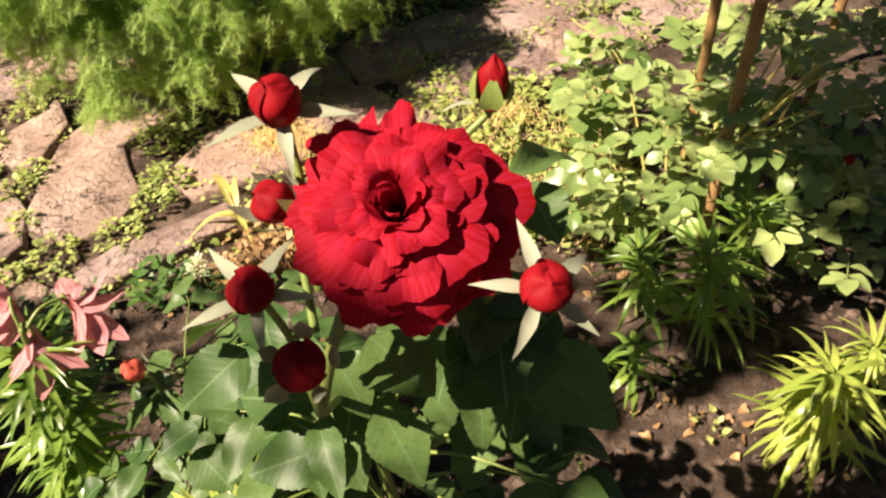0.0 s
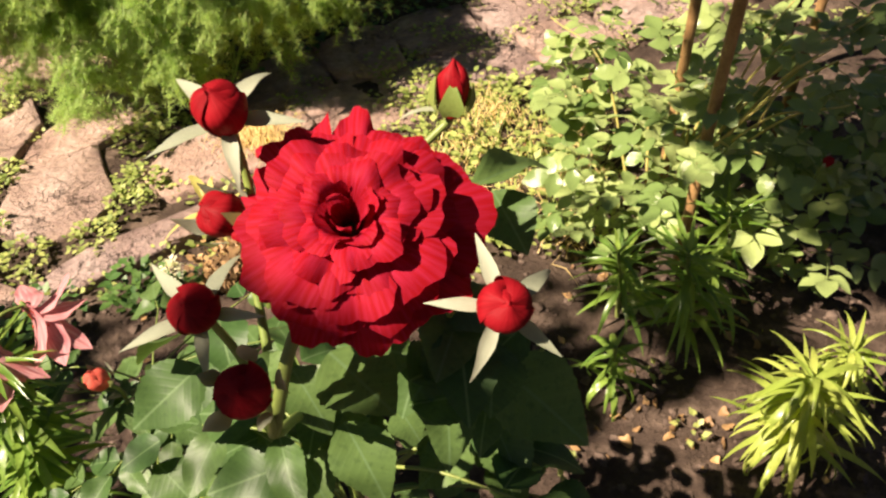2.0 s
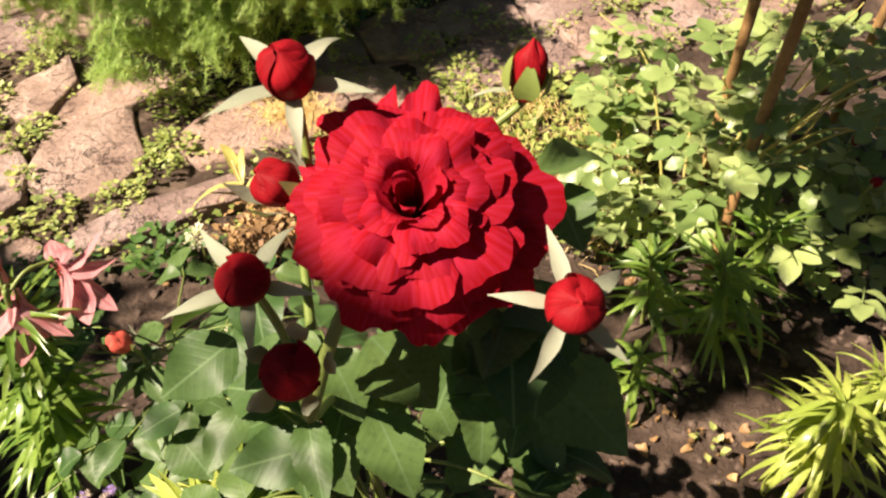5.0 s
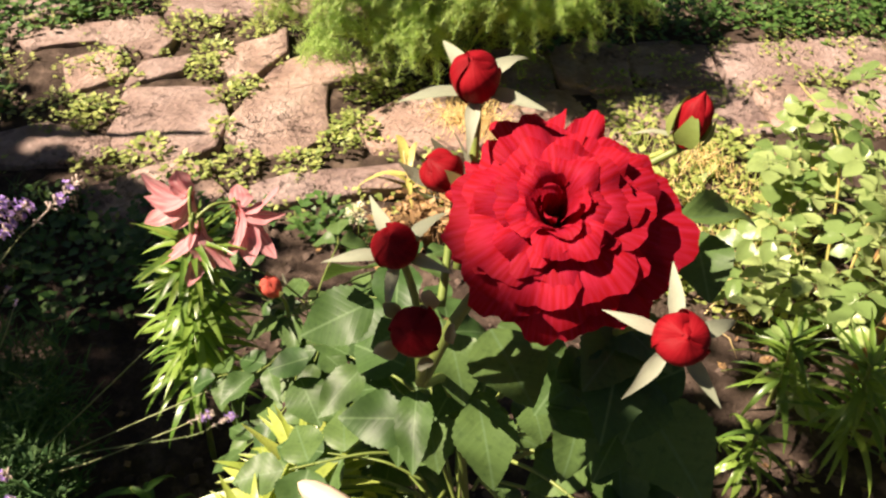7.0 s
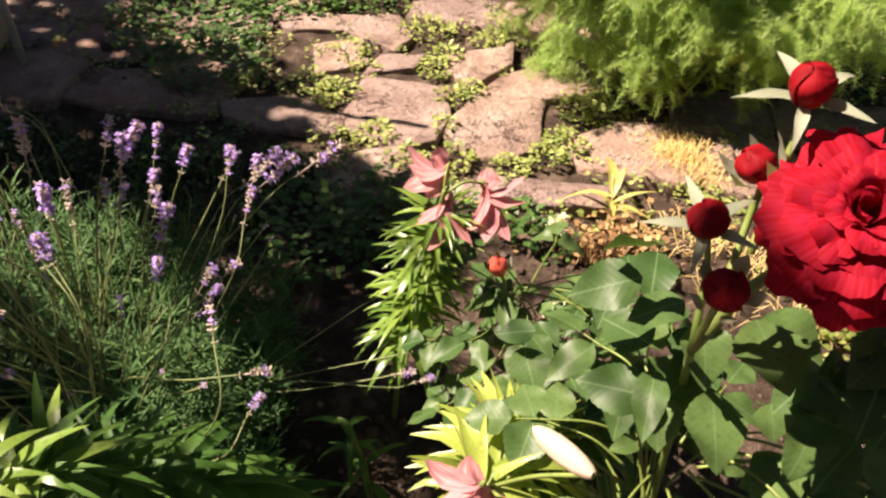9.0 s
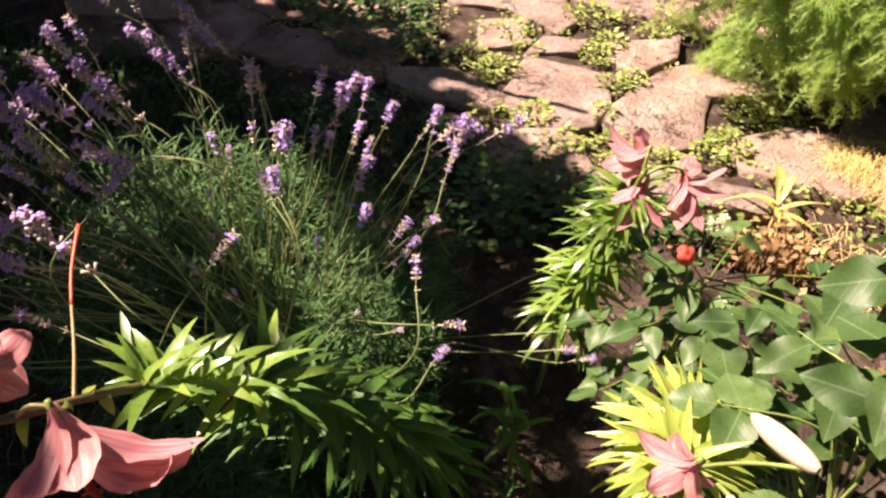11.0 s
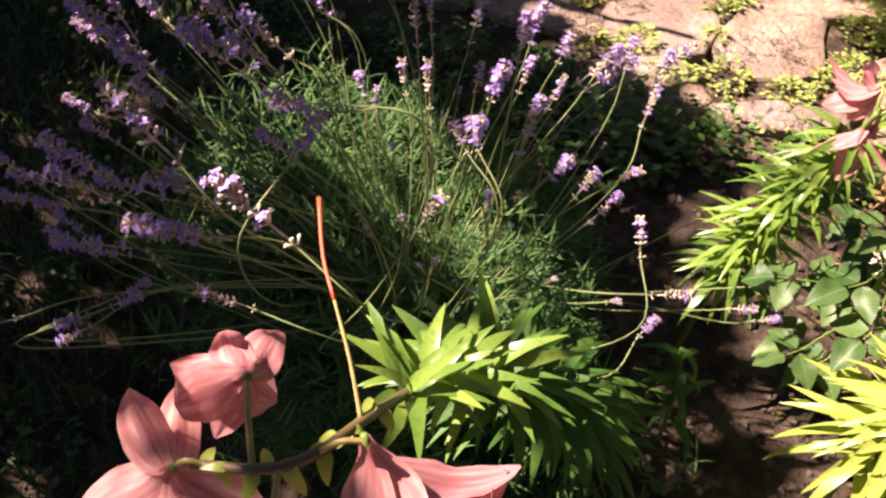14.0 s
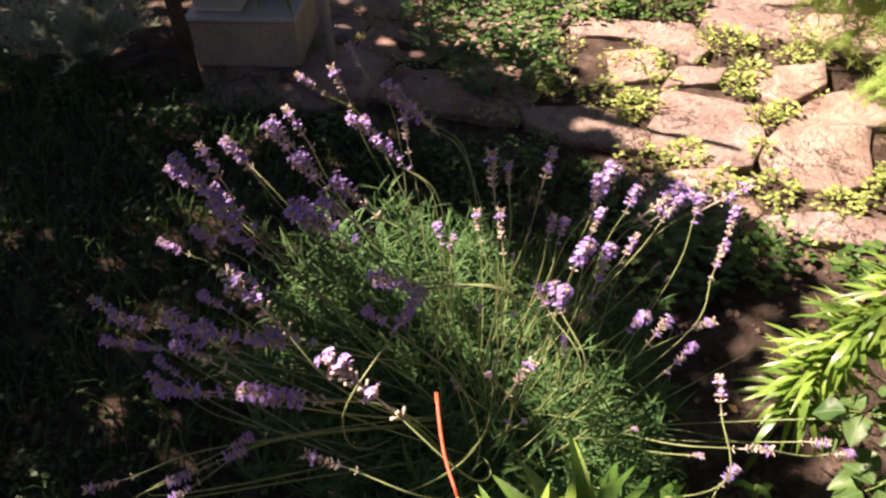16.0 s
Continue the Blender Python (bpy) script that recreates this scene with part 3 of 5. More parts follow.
NEAR_FLOWERS = (
    ((-0.437, -0.179, 0.667), (-0.35, -0.15, -0.95), 47, ((-0.492, -0.171, 0.675, 1.1), (-0.455, -0.235, 0.652, 0.5), (-0.383, -0.198, 0.65, 1.3), (-0.392, -0.155, 0.64, 0.9), (-0.49, -0.142, 0.652, 1.6), (-0.43, -0.22, 0.61, 1.0))),
    ((-0.456, -0.123, 0.663), (-0.55, 0.05, -0.85), 43, ((-0.498, -0.112, 0.655, 2.6), (-0.466, -0.168, 0.67, 1.3), (-0.482, -0.085, 0.645, 2.6), (-0.465, -0.11, 0.61, 0.6), (-0.47, -0.145, 0.61, 0.7), (-0.51, -0.14, 0.63, 1.0))),
    ((-0.375, -0.108, 0.683), (0.3, 0.0, -0.95), 38, ((-0.337, -0.178, 0.672, 0.4), (-0.325, -0.122, 0.665, 0.9), (-0.327, -0.045, 0.632, 0.9), (-0.322, -0.07, 0.61, 3.0), (-0.325, -0.055, 0.61, 2.4), (-0.345, -0.15, 0.655, 1.8))),
    ((-0.35, -0.182, 0.686), (0.2, -0.1, -0.95), 41, ((-0.355, -0.238, 0.66, 0.8), (-0.314, -0.212, 0.652, 0.8), (-0.328, -0.203, 0.62, 1.2), (-0.31, -0.148, 0.655, 2.6), (-0.3, -0.13, 0.64, 0.9), (-0.36, -0.16, 0.625, 1.0))),
)
for at, axis, node, tips in NEAR_FLOWERS:
    stalk(near_lily, [line[node], (line[node] + Vector(at)) / 2 + Vector((0, 0, 0.006)), at], 0.0017, 0.0016, PETIOLE, "pedicel", 6)
    lily_flower(near_lily, at, axis, tips, rnd, 0.0142)
stalk(near_lily, [line[34], (-0.43, -0.074, 0.657), (-0.461, -0.058, 0.666)], 0.0015, 0.0011, PETIOLE, "pedicel", 5)
part("spent_pistil", tube(Geo(), curve_points([(-0.461, -0.058, 0.666), (-0.489, -0.043, 0.67), (-0.521, -0.019, 0.679)], 4), 0.0011, 0.0014, 6), ORANGE, near_lily, "orange-red bare pistil of a fallen flower")

# ---- the lily by the path ----
mid_lily = thing("lily", (-0.43, 0.562, 0.0), "upright pink lily with drooping narrow bright green leaves", "lily", "lilies in the bed")
line = stalk(mid_lily, [(-0.43, 0.562, -0.02), (-0.415, 0.566, 0.2), (-0.393, 0.572, 0.33), (-0.356, 0.55, 0.47), (-0.342, 0.545, 0.535)], 0.005, 0.003)
lily_leaves(mid_lily, line, 7, 27, 185, 0.095, LILY_LEAF, rnd, wide=0.75, rise=0.15, kinds=(0, 1, 4, 1), start=0.2, spread=0.5)
MID_FLOWERS = (
    ((-0.355, 0.57, 0.55), (-0.35, -0.15, -0.9), ((-0.418, 0.577, 0.562), (-0.39, 0.53, 0.53), (-0.362, 0.54, 0.52), (-0.376, 0.585, 0.57), (-0.385, 0.57, 0.515), (-0.4, 0.55, 0.55))),
    ((-0.312, 0.585, 0.535), (0.35, -0.1, -0.9), ((-0.276, 0.62, 0.553), (-0.262, 0.604, 0.524), (-0.262, 0.566, 0.49), (-0.284, 0.55, 0.487), (-0.31, 0.545, 0.49), (-0.318, 0.6, 0.555))),
    ((-0.343, 0.557, 0.525), (0.0, -0.35, -0.9), ((-0.374, 0.505, 0.497), (-0.317, 0.535, 0.485), (-0.29, 0.535, 0.49), (-0.34, 0.515, 0.47))),
)
for at, axis, tips in MID_FLOWERS:
    stalk(mid_lily, [line[-2], (line[-2] + Vector(at)) / 2 + Vector((0, 0, 0.01)), at], 0.002, 0.0018, name="pedicel", sides=5)
    lily_flower(mid_lily, at, axis, tips, rnd, 0.0135, 0.3, 0.6)

# ---- the sunlit lily with cream buds ----
bud_lily = thing("lily", (-0.14, 0.45, 0.0), "yellow-green lily with cream buds and one pink flower", "lily", "lilies in the bed")
line = stalk(bud_lily, [(-0.14, 0.48, -0.02), (-0.145, 0.46, 0.2), (-0.135, 0.39, 0.37), (-0.115, 0.28, 0.49), (-0.1, 0.22, 0.54)], 0.005, 0.003)
lily_leaves(bud_lily, line, 6, 20, 110, 0.125, SUNLIT_LEAF, rnd, wide=0.85, rise=0.5, kinds=(0, 1, 4), start=0.15)
lily_leaves(bud_lily, line, 18, 30, 30, 0.09, SUNLIT_LEAF, rnd, wide=0.95, rise=0.6, kinds=(0, 4), start=0.2)
lily_leaves(bud_lily, line, 14, 30, 26, 0.105, SUNLIT_LEAF, random.Random(12), wide=0.9, rise=0.15, kinds=(1, 4), start=0.45)


def lily_bud(owner, at, way, length, thick, mat=None):
    g, way = Geo(), Vector(way).normalized()
    pts = [Vector(at) + way * length * v for v in (0, 0.06, 0.2, 0.4, 0.6, 0.8, 0.93, 0.99)]
    rad = (0.35, 0.6, 0.85, 1.0, 1.0, 0.8, 0.45, 0.12)
    side = way.orthogonal().normalized()
    other, verts, sides = way.cross(side), [], 12
    for p, r in zip(pts, rad):
        verts += [p + thick * r * (1 + 0.06 * math.cos(3 * a)) * (math.cos(a) * side + math.sin(a) * other) for a in (2 * math.pi * k / sides for k in range(sides))]
    uvs = [(k / sides, i / 7) for i in range(8) for k in range(sides)]
    g.add(verts, [(i * sides + k, i * sides + (k + 1) % sides, (i + 1) * sides + (k + 1) % sides, (i + 1) * sides + k) for i in range(7) for k in range(sides)] + [tuple(range(7 * sides, 8 * sides))], 0, uvs)
    part("bud", g, mat or CREAM, owner, "closed cream-white lily bud")


for at, way, n, r in (((-0.104, 0.167, 0.539), (-0.046, -0.058, -0.018), 0.074, 0.0085), ((-0.024, 0.255, 0.606), (-0.048, 0.015, -0.009), 0.062, 0.0095), ((-0.06, 0.21, 0.58), (0.5, -0.5, -0.1), 0.06, 0.008)):
    stalk(bud_lily, [line[-4], (line[-4] + Vector(at)) / 2 + Vector((0, 0, 0.01)), at], 0.002, 0.002, name="pedicel", sides=5)
    lily_bud(bud_lily, at, way, n, r)
stalk(bud_lily, [line[-4], (-0.1, 0.22, 0.56), (-0.09, 0.213, 0.588)], 0.002, 0.002, name="pedicel", sides=5)
lily_flower(bud_lily, (-0.09, 0.213, 0.588), (-0.3, 0.0, -0.9), ((-0.141, 0.212, 0.578), (-0.118, 0.245, 0.56), (-0.075, 0.235, 0.545), (-0.108, 0.172, 0.575), (-0.06, 0.19, 0.56), (-0.1, 0.21, 0.535)), rnd, 0.0095, 0.8)

# ---- lilies without flowers ----
SHADED_SHOOT = "shaded green lily stalk with narrow spreading leaves, not in flower"
SHOOTS = (
    ((0.52, 0.87, 0.0), (0.46, 0.81, 0.3), 62, 0.12, LILY_LEAF, 0.62, (0, 1, 2, 4), SHADED_SHOOT),
    ((0.43, 0.96, 0.0), (0.39, 0.9, 0.22), 40, 0.11, LILY_LEAF, 0.6, (0, 1, 2, 4), SHADED_SHOOT),
    ((0.6, 0.97, 0.0), (0.57, 0.92, 0.27), 40, 0.12, LILY_LEAF, 0.6, (0, 1, 2, 4), SHADED_SHOOT),
    ((0.37, 0.78, 0.0), (0.36, 0.76, 0.16), 26, 0.1, LILY_LEAF, 0.6, (0, 1, 2, 5), SHADED_SHOOT),
    ((0.6, 0.64, 0.0), (0.56, 0.6, 0.27), 105, 0.13, SUNLIT_LEAF, 0.62, (1, 2, 5, 6), "sunlit yellow-green lily stalk with curling leaves, not in flower"),
    ((0.7, 0.72, 0.0), (0.68, 0.69, 0.2), 60, 0.11, SUNLIT_LEAF, 0.62, (1, 2, 5, 6), "sunlit yellow-green lily stalk with curling leaves, not in flower"),
    ((-0.36, 0.41, 0.0), (-0.375, 0.369, 0.25), 14, 0.1, SHADED_LEAF, 0.8, (1, 2, 5, 6), "small young green lily shoot in shaded soil"),
)
for at, top, n, size, mat, wide, kinds, words in SHOOTS:
    one = thing("lily_shoot", at, words, "lily", "lilies in the bed")
    line = stalk(one, [(at[0], at[1], -0.02), (at[0] * 0.7 + top[0] * 0.3, at[1] * 0.7 + top[1] * 0.3, top[2] * 0.5), top], 0.0045, 0.0028)
    lily_leaves(one, line, 4, 16, n, size, mat, rnd, rise=0.55, wide=wide, kinds=kinds, start=0.2, spread=0.6)


# ---- the red rose ----
rose = thing("rose_bush", (0.03, 0.42, 0.0), "rose bush with one full red bloom and glossy leaves", "rose")
ROSE_AT, ROSE_AXIS = Vector((0.053, 0.315, 0.844)), Vector((0.06, -0.52, 0.85)).normalized()


def turned(at, axis, spin=0.0):
    return Matrix.Translation(at) @ Vector(axis).to_track_quat("Z", "Y").to_matrix().to_4x4() @ Matrix.Rotation(spin, 4, "Z")


def rose_petal(r_tip, h_tip, half, roll, seed, point=0.1, square=0.0, rise=2.2):
    """A petal round the flower's axis: it climbs from the heart, arches over and ends in a ruffled, down-turned rim."""
    r, g, n, across = random.Random(seed), Geo(), 10, 16
    verts, uvs = [], []
    p1, p2, p3, amp = r.uniform(0, 6), r.uniform(0, 6), r.uniform(0, 6), r.uniform(0.6, 1.3)
    off = r.uniform(-0.3, 0.3)
    for i in range(n + 1):
        v = i / n
        for k in range(across + 1):
            u = 2 * k / across - 1
            edge = -0.16 * abs(u) ** 3 * (1 - square) + 0.05 * square * u * u
            reach = 1 + edge + point * max(0, 1 - 2.0 * abs(u - off)) + 0.022 * math.sin(7 * u + p2) + 0.014 * math.sin(17 * u + p3)
            s = v * reach
            rad = 0.003 + (r_tip - 0.003) * s**1.15
            ang = half * u * (0.4 + 0.6 * min(1, v * 1.6))
            ruffle = amp * v**2 * min(1, r_tip / 0.03) * (0.0022 * math.sin(3.4 * u + p1) + 0.0016 * math.sin(7 * u + p2) + 0.0005 * math.sin(15 * u + p3))
            h = -0.016 + (h_tip + 0.016) * (1 - max(0.0, 1 - s) ** rise) - roll * max(0, s - 0.7) ** 2 * 11 + ruffle
            rad += 0.5 * ruffle
            verts.append((rad * math.cos(ang), rad * math.sin(ang), h))
            uvs.append((0.5 + 0.5 * u, v))
    w = across + 1
    return g.add(verts, [(i * w + k, i * w + k + 1, (i + 1) * w + k + 1, (i + 1) * w + k) for i in range(n) for k in range(across)], 0, uvs).mesh("petal", RED)


rnd = random.Random(8)
heart = piece("bloom", tube(Geo(), [(0, 0, -0.03), (0, 0, -0.02), (0, 0, -0.008)], 0.004, 0.008, 8).mesh("bloom", STEM), rose, turned(ROSE_AT, ROSE_AXIS), "full open ruffled red rose bloom")
WHORLS = ((3, 0.008, 0.0215, 0.95, 0.0, 0.3), (4, 0.0145, 0.0225, 0.85, 0.0, 0.3), (5, 0.021, 0.0205, 0.78, 0.001, 0.14), (5, 0.028, 0.0178, 0.8, 0.0015, 0.08), (6, 0.035, 0.014, 0.7, 0.002, 0.05), (7, 0.042, 0.0095, 0.62, 0.003, 0.04), (8, 0.048, 0.004, 0.56, 0.004, 0.03))
for w, (count, r_tip, h_tip, half, roll, point) in enumerate(WHORLS):
    for k in range(count):
        mesh = rose_petal(r_tip * rnd.uniform(0.92, 1.08), h_tip + rnd.uniform(-0.0022, 0.0022), half * rnd.uniform(0.85, 1.2), roll * rnd.uniform(0.3, 1.6), 40 * w + k, point, rise=1.4 if w < 2 else 3.0)
        piece("petal", mesh, heart, turned(ROSE_AT, ROSE_AXIS, k * 2 * math.pi / count + 0.55 * w + rnd.uniform(-0.2, 0.2)) @ pose(0, 0, 0, rnd.uniform(-3, 3), rnd.uniform(-3, 3), 0))
for k, (deg, r_tip, half, point, square) in enumerate(((2, 0.066, 0.6, 0.0, 0.0), (-34, 0.06, 0.5, 0.0, 0.0), (40, 0.057, 0.46, 0.02, 0.0), (76, 0.056, 0.3, 0.16, 0.0), (111, 0.0575, 0.34, 0.0, 1.0), (146, 0.047, 0.45, 0.05, 0.0), (174, 0.05, 0.32, 0.04, 0.0), (205, 0.048, 0.45, 0.06, 0.0), (240, 0.053, 0.45, 0.06, 0.0), (275, 0.055, 0.45, 0.08, 0.0), (308, 0.055, 0.45, 0.05, 0.0))):
    piece("petal", rose_petal(r_tip, -0.008, half, 0.004, 400 + k, point, square), heart, turned(ROSE_AT, ROSE_AXIS, radians(deg)))

SEPALS = [blade(lambda v: 0.125 * (1 - v) ** 0.85 * (0.55 + 0.8 * min(1, 3 * v)) + 0.004, 8, 2, droop=d, fold=0.25, wave=0.2, twist=tw, seed=i).mesh("sepal", SEPAL) for i, (d, tw) in enumerate(((0.8, 0.4), (0.3, -0.4), (1.3, 0.2)))]

GREEN_SEPALS = [blade(lambda v: 0.2 * (1 - v) ** 0.7 * (0.6 + 0.8 * min(1, 3 * v)) + 0.004, 8, 2, droop=d, fold=0.2, seed=i).mesh("sepal", STEM) for i, d in enumerate((0.5, 0.7, 0.35))]


def bud_petal(seed, wide, mat):
    """A petal wrapped round a bud of radius one and height two: one edge tucked in, the other standing off."""
    g, n, across = Geo(), 10, 10
    verts, uvs = [], []
    for i in range(n + 1):
        v = i / n
        body = 0.5 + 0.52 * math.sin(math.pi * min(1, 0.06 + 0.82 * v)) ** 0.8 - 0.62 * max(0, (v - 0.72) / 0.28) ** 2
        for k in range(across + 1):
            u = 2 * k / across - 1
            a = wide * u * (1 - 0.2 * v * v)
            lip = 0.1 * max(0, u) ** 3 - 0.05 * max(0, -u)
            r = body * (1 + lip) + 0.035 * seed + 0.12 * max(0, v - 0.75) * max(0, u) + 0.07 * v * noise.noise((1.7 * u + 3 * seed, 2.3 * v, seed))
            h = -0.2 + 2.0 * v * (1 - 0.16 * (u - 0.3) ** 2 * v) + 0.05 * math.sin(4 * u + seed) * v
            verts.append((r * math.cos(a), r * math.sin(a), h))
            uvs.append((0.5 + 0.5 * u, v))
    w = across + 1
    return g.add(verts, [(i * w + k, i * w + k + 1, (i + 1) * w + k + 1, (i + 1) * w + k) for i in range(n) for k in range(across)], 0, uvs).mesh("bud_petal", mat)


def bud_core(mat):
    """The tight spiral of petals inside a bud of radius one."""
    g, n, sides = Geo(), 12, 20
    verts, uvs = [], []
    for i in range(n + 1):
        v = i / n
        body = 0.86 * math.cos(0.5 * math.pi * max(0, (v - 0.45) / 0.55)) ** 0.7 if v < 1 else 0.02
        for k in range(sides):
            a = 2 * math.pi * k / sides
            f = (a / (2 * math.pi) * 2 + 1.6 * v) % 1
            verts.append((body * (0.8 + 0.2 * f) * math.cos(a), body * (0.8 + 0.2 * f) * math.sin(a), 1.82 * v - 0.12 * (1 - f) * v))
            uvs.append((f, v))
    return g.add(verts, [(i * sides + k, i * sides + (k + 1) % sides, (i + 1) * sides + (k + 1) % sides, (i + 1) * sides + k) for i in range(n) for k in range(sides)], 0, uvs).mesh("bud_heart", mat)


BUD_CORES = {mat: bud_core(mat) for mat in (BUD_RED, CORAL)}
BUD_PETALS, CORAL_PETALS = [[bud_petal(0, 2.0, mat), bud_petal(1, 1.6, mat), bud_petal(2, 1.4, mat)] for mat in (BUD_RED, CORAL)]


def rose_bud(owner, at, axis, r, spread, tall, foot, rnd, sep=2.6, petals=BUD_PETALS):
    """A bud of wrapped petals with its sepals folded out by spread (0: closed, 1: flat)."""
    axis = Vector(axis).normalized()
    base = Vector(at) - axis * r * 0.9
    m = turned(base, axis, rnd.uniform(0, 6))
    g = tube(Geo(), [base - axis * r * 0.75, base - axis * r * 0.35, base + axis * r * 0.1], r * 0.2, r * 0.55, 8)
    bud = part("bud", g, STEM, owner, "pointed red rosebud with pale sepals")
    piece("bud_heart", BUD_CORES[CORAL if petals is CORAL_PETALS else BUD_RED], bud, m @ Matrix.Diagonal((r, r, r * tall, 1)))
    for k in range(4):
        mm = m @ Matrix.Rotation(k * 2.2, 4, "Z") @ Matrix.Diagonal((r * (1 - 0.04 * k), r * (1 - 0.04 * k), r * tall * (1 + rnd.uniform(-0.1, 0.03)), 1))
        piece("petal", petals[k % 3], bud, mm)
    for k in range(5):
        out = (m.to_3x3() @ Vector((math.cos(k * 1.2566), math.sin(k * 1.2566), 0))).normalized()
        way = out * spread + axis * (1.05 - spread) if spread > 0.5 else out * spread + axis
        if spread > 0.5:
            piece("sepal", SEPALS[k % 3], bud, pose_along(base + out * r * 0.6, way, axis, r * sep * rnd.uniform(0.85, 1.15), 1.05))
        else:
            slim = tall > 1.3
            piece("sepal", (GREEN_SEPALS if slim else SEPALS)[rnd.randrange(3) if slim else 1], bud, pose_along(base + out * r * 1.02, out * (0.3 if slim else 0.5) + axis, out, r * (2.2 if slim else 1.9) * rnd.uniform(0.85, 1.15), 1.7))
    if tall > 1.3:
        piece("sepal", SEPALS[0], bud, pose_along(base + Vector((-r, 0, 0)), (-1, -0.1, 0.35), axis, r * 2.4, 0.9))
    return stalk(owner, [Vector(foot), (Vector(foot) + base) / 2 + Vector((0, 0.01, 0)), base - axis * r * 0.6], 0.0026, 0.002, name="stem", sides=6)


NODE = (0.003, 0.275, 0.745)
stalk(rose, [(0.03, 0.42, -0.02), (0.015, 0.41, 0.35), (0.0, 0.36, 0.62), NODE], 0.004, 0.003)
stalk(rose, [NODE, (0.02, 0.3, 0.79), tuple(ROSE_AT - ROSE_AXIS * 0.028)], 0.0035, 0.0035)
for at, axis, r, spread, tall, foot in (
    ((0.003, 0.345, 0.891), (-0.05, -0.42, 0.88), 0.0112, 0.85, 1.15, (0.01, 0.31, 0.8)),
    ((0.105, 0.376, 0.868), (0.1, 0.15, 0.95), 0.0078, 0.15, 1.85, (0.03, 0.33, 0.79)),
    ((0.116, 0.262, 0.842), (0.1, -0.62, 0.75), 0.011, 0.95, 1.0, (0.09, 0.34, 0.74)),
    ((-0.015, 0.284, 0.832), (-0.1, -0.45, 0.88), 0.0108, 0.75, 0.9, NODE),
    ((0.01, 0.243, 0.826), (0.05, -0.6, 0.78), 0.011, 0.12, 0.95, NODE),
    ((-0.008, 0.33, 0.845), (-0.5, -0.3, 0.75), 0.0105, 0.5, 1.0, (0.005, 0.3, 0.78)),
):
    rose_bud(rose, at, axis, r, spread, tall, foot, rnd)


def rose_leaf(owner, base, tip, width, rnd, up=(0, -0.25, 1)):
    base, tip = Vector(base), Vector(tip)
    n = (tip - base).length
    tilt = Vector(up) + Vector((rnd.uniform(-0.3, 0.3), rnd.uniform(-0.3, 0.3), 0))
    piece("leaf", ROSE_LEAVES[rnd.randrange(4)], owner, pose_along(base, tip - base, tilt, n, width / (0.66 * n)))


def rose_leaflets(owner, at, yaw, pitch, rnd, up, size=1.0):
    """The three end leaflets of a compound leaf, on short stalks."""
    ahead = way_of(yaw, pitch)
    stalk(owner, [at, at + ahead * 0.01, at + ahead * 0.02], 0.001, 0.0008, name="leaf_stalk", sides=4)
    for turn, start in ((0, 0.02), (1.25, 0.004), (-1.25, 0.004)):
        way = way_of(yaw + turn + rnd.uniform(-0.15, 0.15), pitch + rnd.uniform(-0.2, 0.15))
        foot = at + ahead * start + way * 0.004
        rose_leaf(owner, foot, foot + way * size * rnd.uniform(0.043, 0.058), size * rnd.uniform(0.028, 0.038), rnd, up)


for base, tip, width in (
    ((-0.016, 0.333, 0.62), (-0.072, 0.318, 0.615), 0.039),
    ((0.022, 0.35, 0.638), (0.05, 0.298, 0.62), 0.042),
    ((-0.004, 0.358, 0.69), (0.022, 0.318, 0.675), 0.034),
    ((0.068, 0.33, 0.68), (0.124, 0.343, 0.672), 0.032),
    ((0.1, 0.348, 0.58), (0.142, 0.374, 0.572), 0.033),
    ((0.1234, 0.3584, 0.678), (0.1816, 0.308, 0.6556), 0.056),
    ((-0.152, 0.426, 0.52), (-0.187, 0.408, 0.51), 0.033),
    ((-0.158, 0.416, 0.5), (-0.122, 0.38, 0.49), 0.041),
    ((0.115, 0.4, 0.79), (0.182, 0.455, 0.785), 0.02),
    ((0.13, 0.42, 0.77), (0.146, 0.376, 0.76), 0.036),
    ((0.028, 0.328, 0.74), (0.064, 0.292, 0.73), 0.046),
    ((-0.014, 0.352, 0.6), (0.006, 0.314, 0.59), 0.036),
):
    rose_leaf(rose, base, tip, width, rnd)
for base, tip, width in (
    ((-0.042, 0.334, 0.762), (-0.083, 0.338, 0.742), 0.032),
    ((-0.05, 0.341, 0.722), (-0.092, 0.315, 0.7), 0.036),
):
    rose_leaf(rose, base, tip, width, rnd, (0.75, 0.1, 0.7))
for base, tip, width in (
    ((-0.02, 0.342, 0.64), (-0.006, 0.286, 0.63), 0.026),
    ((0.072, 0.304, 0.74), (0.108, 0.33, 0.73), 0.034),
    ((0.06, 0.343, 0.66), (0.074, 0.322, 0.65), 0.026),
    ((0.09, 0.375, 0.58), (0.08, 0.332, 0.57), 0.036),
    ((0.03, 0.34, 0.73), (0.08, 0.34, 0.72), 0.045),
    ((-0.02, 0.36, 0.7), (-0.05, 0.33, 0.69), 0.036),
    ((-0.03, 0.345, 0.66), (-0.075, 0.36, 0.65), 0.04),
):
    rose_leaf(rose, base, tip, width, rnd)
